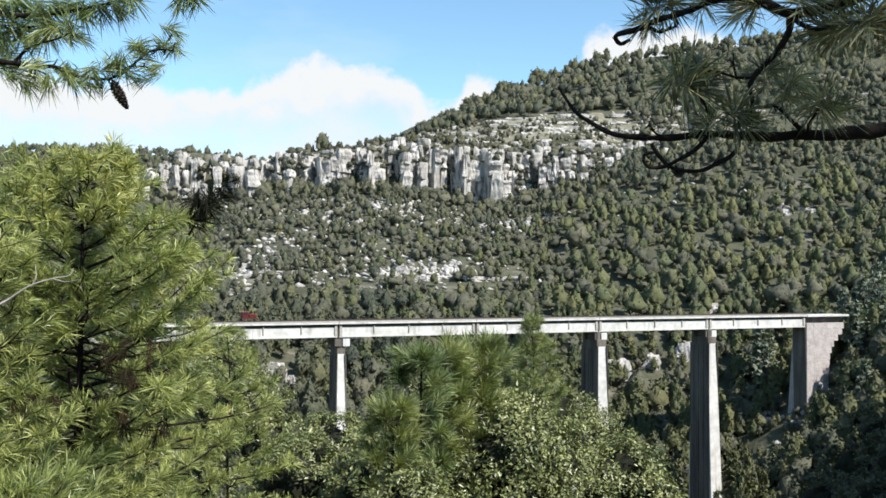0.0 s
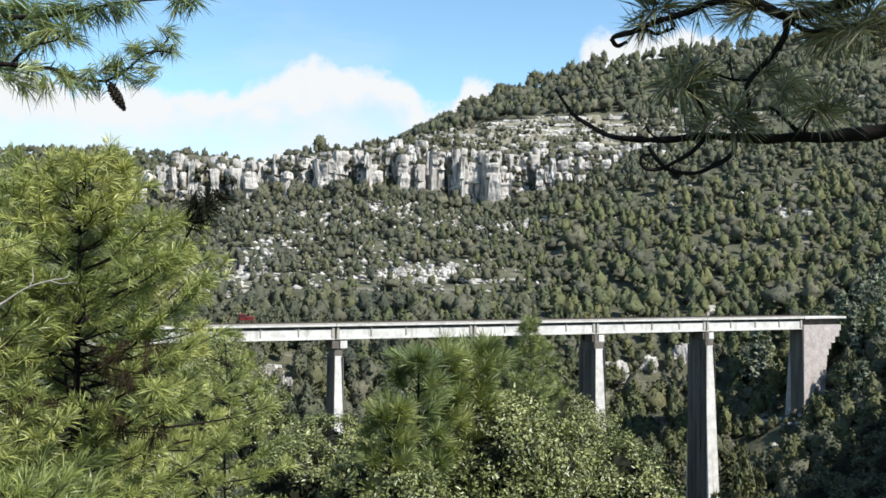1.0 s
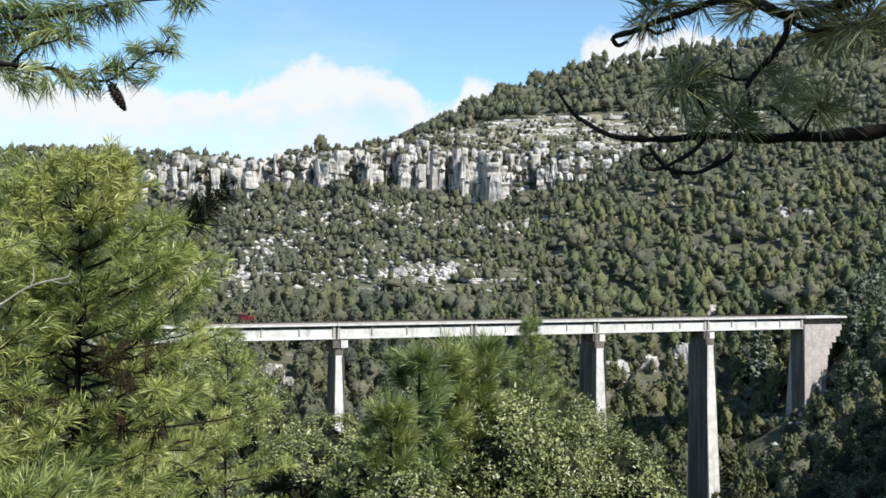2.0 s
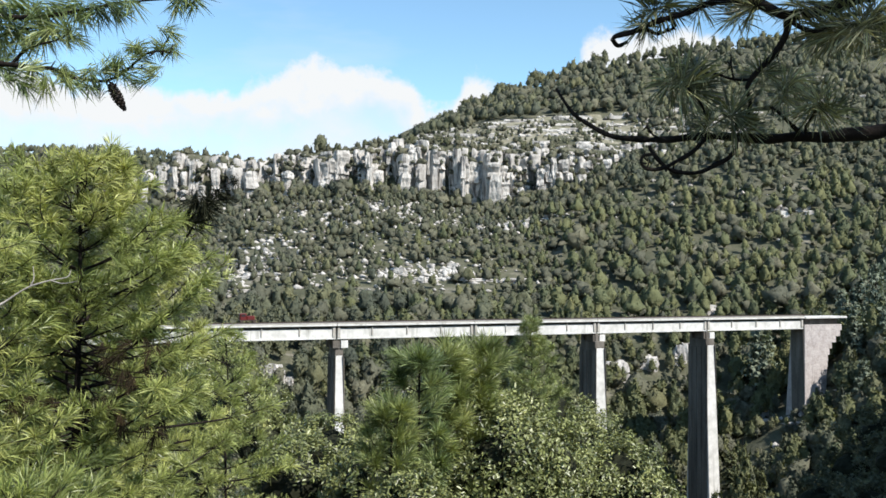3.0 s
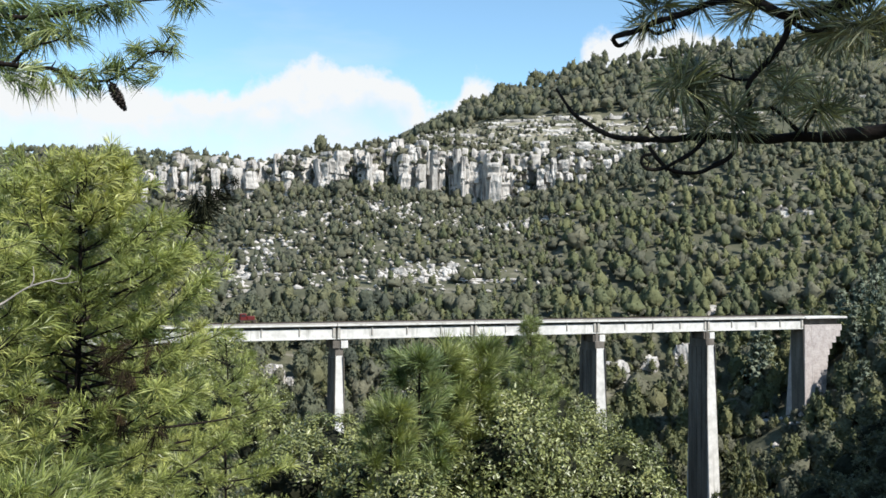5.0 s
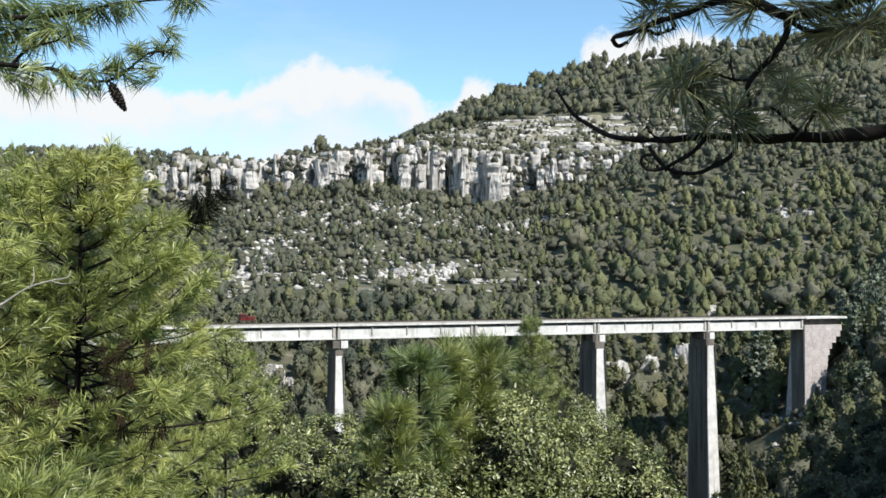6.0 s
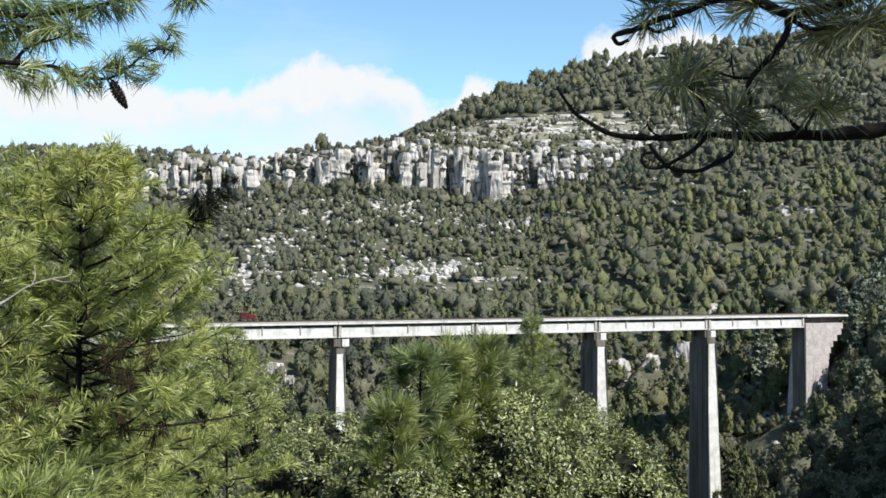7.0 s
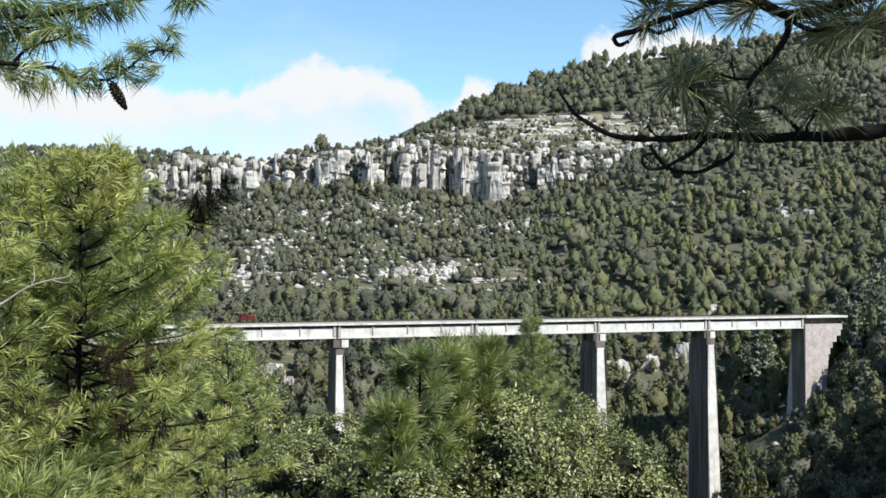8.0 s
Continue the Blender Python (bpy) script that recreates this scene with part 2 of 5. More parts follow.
STEP = ([-300, -150, -90, -50, -26, -7, 20, 82, 140, 240, 400], [30, 44, 55, 65, 75, 81, 89, 94, 98, 110, 130])
CREST = ([-400, -100, -55, -19, 17, 59, 82, 120, 158, 234, 298, 450], [20, 40, 72, 99, 116, 135, 144, 152, 157, 164, 178, 190])


def ground(x, y):
    """The height of the ground."""
    yb = min(max(bridge_y(x), 140.0), 262.0)
    gz = np.interp(x, *GORGE)
    side = np.interp(x, (-120, -30, 0, 30, 120), (14, 2, 0, 2, 16))
    mid = 0.55 * gz - 5
    rows_y = [-400, -60, 0, 5, 14, 45, 100, yb - 22, yb, yb + 30, 292, 446, 456, 520, 640, 720, 1000, 1400, 1700, 4200]
    far = np.interp(x, (-430, -345, -230, 0), (196, 188, 140, 120))
    rows_z = [60, 10, -1.65, -2.2, -6 + side * 0.05, -21 + side * 0.5, -42 + side, gz - 6, gz, mid - 6, -11 + np.interp(x, (-100, 60, 110, 250), (0, 0, 5, 25)),
              np.interp(x, *BASE), np.interp(x, *RIM), np.interp(x, *STEP), np.interp(x, *CREST), np.interp(x, *CREST) - 12, 60, far, far - 30, 60]
    z = float(np.interp(y, rows_y, rows_z))
    amount = min(1.0, max(0.0, (y - 10) / 80))
    p = Vector((x * 0.02, y * 0.02, 0.3))
    z += amount * (3.2 * noise.noise(p) + 1.3 * noise.noise(p * 3.1) + 0.5 * noise.noise(p * 9.0))
    if y > 1000:
        z += 14 * noise.noise(Vector((x * 0.004, 7, 0)))
    return z


def spread(a, b, n, power=1.0):
    return [a + (b - a) * (i / n) ** power for i in range(n)]


xs = [-3500, -2400, -1700, -1200] + spread(-900, -260, 16) + spread(-260, 300, 150) + spread(300, 900, 14) + [900, 1200, 1700, 2400, 3500]
ys = spread(-400, -20, 12) + spread(-20, 60, 27) + spread(60, 440, 100) + spread(440, 470, 20) + spread(470, 720, 62) + spread(720, 1800, 40) + [1800, 2300, 3000, 4200]
verts = np.array([(x, y, ground(x, y)) for y in ys for x in xs])
w = len(xs)
quads = np.array([(j * w + i, j * w + i + 1, (j + 1) * w + i + 1, (j + 1) * w + i) for j in range(len(ys) - 1) for i in range(w - 1)])
middles = verts[quads].mean(axis=1)
dry = np.array([471 < y < 521 and -20 < x < 165 and noise.noise(Vector((x * 0.06, y * 0.12, 1.0))) > -0.12 for x, y, z in middles], np.int32)
tagged(new("ground", mesh_of("ground", verts, quads, [SOIL, DRY_SOIL], dry, smooth=True)), "rocky brown mountain soil with dry grass across a gorge", "ground", kind="structure")


# ---- the bridge ----
SPAN = 29.75
ALONG = Matrix(((0.9257, -0.3783, 0, -21.97), (0.3783, 0.9257, 0, 190.69), (0, 0, 1, 0), (0, 0, 0, 1)))   # local x runs along the deck, -y faces the viewer
DECK_TOP = -7.65


def battered(x, thick, half, top, low, along, across, bevel=0.1):
    """An upright shaft that widens downwards by a share of its height along and across the deck."""
    bm = bmesh.new()
    made = bmesh.ops.create_cube(bm, size=1.0)
    for v in made["verts"]:
        up = v.co.z > 0
        fall = 0 if up else top - low
        v.co = Vector((x + math.copysign(thick + fall * along, v.co.x), math.copysign(half + fall * across, v.co.y), top if up else low))
    bmesh.ops.bevel(bm, geom=bm.edges[:], offset=bevel, segments=1, affect="EDGES")
    return bm


def bridge():
    thing = new("railway_viaduct")
    thing.matrix_world = ALONG
    tagged(thing, "long pale concrete railway viaduct on tall piers over a gorge", "bridge")
    first, last = -2, 4
    end = last * SPAN - 0.9
    for k in range(first, last):
        x0, x1 = k * SPAN, min((k + 1) * SPAN, end)
        mid, length = (x0 + x1) / 2, x1 - x0
        part("deck_slab", boxed((length - 0.06, 6.0, 0.36), pose(mid, 0, DECK_TOP - 0.18), 0.04), CONCRETE, thing)
        for side in (-1, 1):
            # dark recessed strip that imitates the shadow line under the slab
            part("haunch", boxed((length - 0.5, 0.3, 0.6), pose(mid, side * 1.6, DECK_TOP - 0.66), 0.03), SHADE_STAINED, thing)
            girder = part("girder", boxed((length - 0.3, 0.5, 1.7), pose(mid, side * 2.1, DECK_TOP - 0.92 - 0.85), 0.04), CONCRETE, thing)
            part("bottom_flange", boxed((length - 0.36, 0.8, 0.36), pose(mid, side * 2.1, DECK_TOP - 2.8), 0.05), CONCRETE, girder)
            for i in range(5):
                edge = i in (0, 4)
                part("stiffener", boxed((0.55 if edge else 0.24, 0.32 if edge else 0.26, 2.1 if edge else 1.7), pose(x0 + min(max(i * length / 4, 0.5), length - 0.5), side * 2.44, DECK_TOP - (1.6 if edge else 1.4)), 0.03), WORN, girder)
        for side in (-1, 1):
            part("kerb", boxed((length - 0.1, 0.3, 0.26), pose(mid, side * 2.82, DECK_TOP + 0.13), 0.03), WORN, thing)
    part("ballast", boxed((end - first * SPAN, 5.2, 0.3), pose((first * SPAN + end) / 2, 0, DECK_TOP + 0.15), 0.05), BALLAST, thing)
    for side in (-1, 1):
        part("rail", boxed((end - first * SPAN + 8, 0.08, 0.16), pose((first * SPAN + end) / 2, side * 0.72, DECK_TOP + 0.4)), STEEL, thing)
    for k in range(first + 1, last):
        x = k * SPAN
        g = ALONG @ Vector((x, 0, 0))
        low = ground(g.x, g.y) - 3
        top = -13.8
        thick, half, shift = (0.82, 2.2, 0.6) if k < 2 else (1.15, 3.1, 0.38)     # the shorter piers are slimmer
        along, across = 0.012, 0.032
        pier = part("pier", battered(x + shift, thick, half, top, low, along, across), CONCRETE, thing)
        tilt = math.degrees(math.atan(along))
        for s in (-1, 1):
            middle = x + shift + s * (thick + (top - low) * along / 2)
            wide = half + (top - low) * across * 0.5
            # panels and ribs deepen the shaded, stained side by colour
            part("side_panel", boxed((0.1, wide * 2 - 0.45, top - low + 0.05), pose(middle, 0, (top + low) / 2, 0, -s * tilt, 0), 0.03), SHADE_STAINED, pier, "stained concrete face with its shade put into the colour")
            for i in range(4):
                part("pier_rib", boxed((0.2, wide * 0.3, top - low - 1), pose(middle + s * 0.1, (i - 1.5) * wide * 0.46, (top + low) / 2, 0, -s * tilt, 0), 0.04), SHADE_STAINED, pier)
        # head, crossbeam and left bearings are coloured dark like the shade under the deck
        part("pier_head", boxed((thick * 2 + 0.08, half * 2 + 0.1, 1.6), pose(x + shift, 0, top + 0.7), 0.12), SHADE_STAINED, pier, "dark narrow head of the pier")
        part("crossbeam", boxed((0.7, half * 2 - 0.6, 1.7), pose(x - 0.2, 0, top + 2.3), 0.08), SHADE_STAINED, pier)
        for s in (-1, 1):
            for d in (-1.15, 0.95):
                part("bearing_block", boxed((1.45, 0.9, 1.5), pose(x + shift + d * 0.8 + 0.25, s * 2.15, top + 2.15), 0.06), CONCRETE if d > 0 else SHADE_STAINED, pier)
    for x, d, width in ((end + 0.3, 1, 4.6), (first * SPAN - 0.3, -1, 5.2)):
        bm = bmesh.new()
        made = bmesh.ops.create_cube(bm, size=1.0)
        for v in made["verts"]:
            up = v.co.z > 0
            v.co = Vector((x + d * (1.1 + math.copysign(1.1, v.co.x)) - (0 if up or v.co.x * d > 0 else d * 0.3), -2.5 if v.co.y < 0 else -2.5 + width + (0 if up else 2.4), DECK_TOP - 1.95 if up else DECK_TOP - 28))
        bmesh.ops.bevel(bm, geom=bm.edges[:], offset=0.06, segments=1, affect="EDGES")
        abutment = part("abutment", bm, MASONRY, thing, "pinkish grey stone masonry abutment with a stepped edge")
        # dark sheet on the side turned from the sun, shade by colour
        part("inner_face", boxed((0.3, width - 0.3, 26), pose(x - d * 0.12, -2.5 + width / 2 + 0.1, DECK_TOP - 2.1 - 13, 0, 0, 0), 0.05), SHADE_STAINED, abutment, "stone face darkened to imitate shade under the deck")
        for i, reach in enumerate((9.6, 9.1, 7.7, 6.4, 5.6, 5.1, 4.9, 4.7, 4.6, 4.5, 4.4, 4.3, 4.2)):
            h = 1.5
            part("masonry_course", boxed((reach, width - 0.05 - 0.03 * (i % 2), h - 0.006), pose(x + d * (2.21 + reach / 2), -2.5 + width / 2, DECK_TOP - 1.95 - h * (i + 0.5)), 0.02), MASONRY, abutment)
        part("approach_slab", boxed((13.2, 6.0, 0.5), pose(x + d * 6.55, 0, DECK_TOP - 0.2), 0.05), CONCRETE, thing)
        # set-back dark beam, coloured as the shadow below the slab overhang
        part("approach_beam", boxed((11.4, 3.0, 1.5), pose(x + d * 5.9, 0.2, DECK_TOP - 1.2), 0.05), SHADE_STAINED, thing)
    return thing


bridge()


def rail_trolley():
    """A small red maintenance car that stands on the track."""
    thing = new("rail_trolley")
    thing.matrix_world = ALONG @ pose(-17.1, 0, DECK_TOP + 0.48)
    tagged(thing, "small red rail maintenance car standing on the viaduct", "rail car")
    part("chassis", boxed((3.4, 1.6, 0.22), pose(0, 0, 0.45), 0.04), STEEL, thing)
    part("body", boxed((1.5, 1.7, 0.8), pose(0.5, 0, 0.9), 0.1), RED, thing)
    cab = part("cab", boxed((1.3, 1.7, 1.35), pose(-0.95, 0, 1.12), 0.14), RED, thing)
    for s in (-1, 1):
        part("window", boxed((0.8, 0.05, 0.4), pose(-0.95, s * 0.86, 1.4), 0.02), DARK, cab)
    part("windscreen", boxed((0.05, 1.2, 0.4), pose(-1.61, 0, 1.4), 0.02), DARK, cab)
    for x in (-1.2, 1.2):
        for s in (-1, 1):
            bm = bmesh.new()
            bmesh.ops.create_cone(bm, cap_ends=True, segments=20, radius1=0.34, radius2=0.34, depth=0.12, matrix=pose(x, s * 0.72, 0.34, 90, 0, 0))
            part("wheel", bm, STEEL, thing)


rail_trolley()


# ---- rocks ----
def rock_mesh(seed, columns=False):
    """A weathered block: a cube cut up, pushed about and cracked; unit size, standing on z = 0."""
    rng = random.Random(seed)
    bm = bmesh.new()
    bmesh.ops.create_cube(bm, size=1.0)
    bmesh.ops.subdivide_edges(bm, edges=bm.edges[:], cuts=5 if columns else 3, use_grid_fill=True)
    off = Vector((rng.uniform(0, 90), rng.uniform(0, 90), rng.uniform(0, 90)))
    for v in bm.verts:
        c = v.co.copy()
        r = max(abs(c.x), abs(c.y))
        if r > 0:
            k = r / max(1e-6, math.hypot(c.x, c.y))
            c.x, c.y = c.x * (0.75 + 0.25 * k), c.y * (0.75 + 0.25 * k)
        top = max(0.0, c.z - (0.34 if columns else 0.2))
        c.x *= 1 - top * 0.8
        c.y *= 1 - top * 0.8
        stretch = Vector((2.2, 2.2, 1.1 if columns else 2.2))
        q = Vector((c.x * stretch.x, c.y * stretch.y, c.z * stretch.z)) + off
        push = noise.noise_vector(q) * 0.15 + noise.noise_vector(q * 2.7) * 0.08
        if columns:
            push.z *= 0.35
        c += push
        if columns:
            layer = math.floor((c.z + 0.5) * (2.6 + seed % 3))
            c.x += 0.09 * math.sin(layer * 12.9 + seed)
            c.y += 0.12 * math.cos(layer * 7.7 + seed)
        c.z += 0.46
        v.co = c
    bmesh.ops.triangulate(bm, faces=bm.faces[:])
    me = bpy.data.meshes.new("rock")
    bm.to_mesh(me)
    bm.free()
    me.materials.append(ROCK)
    return me


PILLARS = [rock_mesh(i, True) for i in range(14)]
BLOCKS = [rock_mesh(40 + i) for i in range(10)]


def stone(name, me, x, y, z, sx, sy, sz, turn, tilt=0.0, parent=None):
    ob = new(name, me)
    ob.matrix_world = pose(x, y, z, tilt, tilt * 0.6, turn) @ Matrix.Diagonal((sx, sy, sz, 1))
    if parent:
        ob.parent = parent
    return ob


LEDGES = []     # tops of lower pillars, where scrub takes root


def cliff():
    """Broken masses of stacked rock pillars before the steep step of the hillside, split by dark gullies."""
    rng = random.Random(5)
    thing = tagged(new("cliff"), "pale grey cliff of vertical weathered rock columns", "cliff", kind="structure")
    behind, count = [], 0
    for row, (dy, drop, skip, scale) in enumerate(((4, 0.05, -0.5, 1.6), (-9, 0.55, 0.44, 1.0), (-5, 0.28, 0.28, 1.05), (-1, 0.08, 0.14, 1.15))):
        x = -152.0
        while x < 106:
            wide = rng.choice((rng.uniform(1.3, 2.6), rng.uniform(1.9, 3.6), rng.uniform(2.8, 6.0))) * scale
            lo, hi = np.interp(x, *BASE), np.interp(x, *RIM)
            tall = hi - lo
            mass = noise.noise(Vector((x * 0.11, row * 3.1, 0.5)))
            if rng.random() > skip - 1.1 * mass and tall > 2.5:
                top = hi - drop * tall * (1 - 1.2 * mass) * rng.uniform(0.6, 1.35) + rng.uniform(-4.0, 0.8)
                top = min(top, hi + 1.0)
                z0 = lo - 5
                y = 453 + dy + rng.uniform(-5.5, 3.5)
                total = max(4.0, top - z0)
                cuts = [0.0, 1.0]
                if row and total > 9:
                    cuts = [0.0, rng.uniform(0.45, 0.8), 1.0]
                turn = rng.uniform(-50, 50)
                for c0, c1 in zip(cuts, cuts[1:]):
                    sx, sy, sz = wide * rng.uniform(0.95, 1.3), rng.uniform(3, 6.5), (c1 - c0) * total * 1.08
                    me = rng.choice(PILLARS if sz > sx else BLOCKS)
                    at = (x + rng.uniform(-0.5, 0.5), y - (0.9 if c0 else 0) + rng.uniform(-0.5, 0.5), z0 + c0 * total - (0.25 if c0 else 0))
                    if row == 0 or count >= 300:
                        m = pose(*at, rng.uniform(-4, 4), 0, turn) @ Matrix.Diagonal((sx, sy, sz, 1))
                        mv = np.array([v.co for v in me.vertices])
                        mv = mv @ np.array(m.to_3x3()).T + np.array(m.translation)
                        behind.append((mv, np.array([p.vertices for p in me.polygons])))
                    else:
                        stone("rock_pillar", me, *at, sx, sy, sz, turn + rng.uniform(-12, 12), rng.uniform(-4, 4), thing)
                        count += 1
                if top < hi - 2 and rng.random() < 0.95:
                    LEDGES.append((x + rng.uniform(-1, 1), y + rng.uniform(-1.0, 0.5), top - 1.0))
            x += wide * (rng.uniform(0.4, 0.75) if row == 0 else rng.uniform(0.65, 1.15))
    v, f = joined(behind)
    tagged(part("rock_face", mesh_of("rock_face", v, f, [ROCK]), None, thing), kind="stuff")


cliff()


def boulders():
    rng = random.Random(9)
    # broad outcrops on the slope: centre x, y, reach along x and y, count, size, flatness
    outcrops = ((-6, 336, 15, 6, 20, 1.6, 1.2), (-68, 345, 11, 45, 18, 1.5, 1.2), (31, 398, 7, 7, 9, 2.2, 1), (-50, 322, 8, 6, 6, 1.6, 1), (49, 272, 2.5, 2, 7, 2.4, 0.6), (58.6, 276, 2.5, 2, 7, 2.3, 0.6), (68.7, 278, 2.5, 2, 6, 2.2, 0.6), (-43, 249, 4, 4, 8, 2.3, 0.7), (-6, 249, 3, 3, 4, 2.4, 1),
                (72, 464, 60, 6, 24, 2.8, 1.4), (20, 468, 40, 6, 14, 2.6, 1.4), (72, 488, 40, 7, 9, 3.0, 2.2), (105, 500, 24, 12, 8, 3.0, 2.0), (133, 364, 9, 6, 9, 2.0, 1.6), (236, 541, 22, 4, 16, 3.0, 3.0), (88, 240, 8, 8, 6, 1.3, 1),
                (62, 297, 3, 2, 4, 2.4, 1), (47, 301, 0.6, 0.6, 2, 1.8, 0.5), (82, 295, 6, 2, 7, 1.7, 1), (-8, 295, 1, 1, 2, 2.2, 1), (-60, 292, 4, 3, 4, 2.0, 1), (-14, 330, 10, 1.2, 9, 1.5, 3.0), (-62, 314, 9, 1.5, 7, 1.4, 3.0),
                (124, 464, 40, 6, 30, 2.8, 1.6), (122, 482, 44, 6, 26, 2.8, 2.0), (210, 500, 40, 5, 20, 2.6, 2.6), (0.3, 255, 2.5, 2, 3, 2.6, 1.3), (-6.4, 249, 2.5, 2, 3, 2.8, 1.3), (21, 272, 4, 2, 5, 2.4, 1.0))
    for cx, cy, rx, ry, count, size, flat in outcrops:
        for i in range(count):
            x, y = cx + rng.gauss(0, 0.5) * rx, cy + rng.gauss(0, 0.5) * ry
            s = size * rng.uniform(0.45, 1.35)
            ob = stone("boulder", rng.choice(BLOCKS), x, y, ground(x, y) - 0.35 * s, s * flat ** 0.5 * rng.uniform(1.0, 2.0), s * rng.uniform(0.8, 1.4), s / flat ** 0.5 * rng.uniform(0.8, 1.5), rng.uniform(-25, 25) + rng.choice((0, 180)), rng.uniform(-7, 7))
            tagged(ob, "pale weathered boulder on the wooded mountain slope", "boulder", "boulders on the slope")


boulders()


def ledges():
    """Long steps of bare rock that run along the hillside above the cliff."""
    rng = random.Random(33)
    # from x, to x, y, thickness
    for x, x1, y, thick in ((-14, 138, 516, 1.9), (24, 92, 504, 1.2), (-8, 128, 491, 1.6), (96, 150, 470, 1.6), (205, 262, 545, 2.2), (-20, 28, 332, 1.0), (-84, -58, 330, 1.0), (-82, -60, 352, 1.0)):
        thing = tagged(new("rock_ledge"), "long pale rock ledge running along the hillside", "rock ledge", kind="structure")
        while x < x1:
            long = rng.uniform(4, 11)
            yy = y + 2.2 * noise.noise(Vector((x * 0.05, y, 0))) + rng.uniform(-0.5, 0.5)
            if rng.random() < 0.85:
                stone("slab", rng.choice(BLOCKS), x + long / 2, yy, ground(x + long / 2, yy) - 0.45 * thick, long * 1.15, rng.uniform(2.5, 4.5), thick * rng.uniform(0.8, 1.4), rng.uniform(-5, 5), rng.uniform(-3, 3), thing)
            x += long * rng.uniform(0.85, 1.1)


ledges()


def scree():
    """Countless small pale stones strewn over the slope."""
    rng = random.Random(14)
    shapes = []
    for i in range(8):
        g = np.random.default_rng(i)
        v = np.array([(1, 0, 0), (-1, 0, 0), (0, 1, 0), (0, -1, 0), (0, 0, 1), (0, 0, -1)], float) * g.uniform(0.6, 1.2, (6, 1))
        shapes.append((v, np.array([(0, 2, 4), (2, 1, 4), (1, 3, 4), (3, 0, 4), (2, 0, 5), (1, 2, 5), (3, 1, 5), (0, 3, 5)])))
    pieces = []
    zones = ((-6, 336, 22, 8, 130), (-70, 345, 15, 50, 200), (30, 396, 12, 11, 130), (-30, 405, 60, 30, 950), (-40, 335, 45, 30, 320), (60, 490, 60, 26, 200), (110, 380, 60, 40, 80), (90, 240, 10, 10, 40))
    for cx, cy, rx, ry, count in zones:
        for i in range(count):
            x, y = cx + rng.gauss(0, 0.6) * rx, min(449.0, cy + rng.gauss(0, 0.6) * ry) if cy < 450 else cy + rng.gauss(0, 0.6) * ry
            v, f = shapes[rng.randrange(8)]
            s = rng.uniform(0.4, 1.55)
            c, sn = math.cos(i), math.sin(i)
            p = v * np.array((s * rng.uniform(1, 1.8), s, s * rng.uniform(0.5, 1)))
            p = np.stack([p[:, 0] * c - p[:, 1] * sn, p[:, 0] * sn + p[:, 1] * c, p[:, 2]], 1)
            pieces.append((p + np.array((x, y, ground(x, y) + 0.15 * s)), f))
    v, f = joined(pieces)
    tagged(new("scree", mesh_of("scree", v, f, [ROCK])), "small pale stones strewn over the mountain slope", "stones", kind="stuff")


scree()


# ---- distant woods ----
def ball(level):
    bm = bmesh.new()
    bmesh.ops.create_icosphere(bm, subdivisions=level, radius=1.0)
    v = np.array([q.co for q in bm.verts])
    f = np.array([[q.index for q in p.verts] for p in bm.faces])
    bm.free()
    return v, f


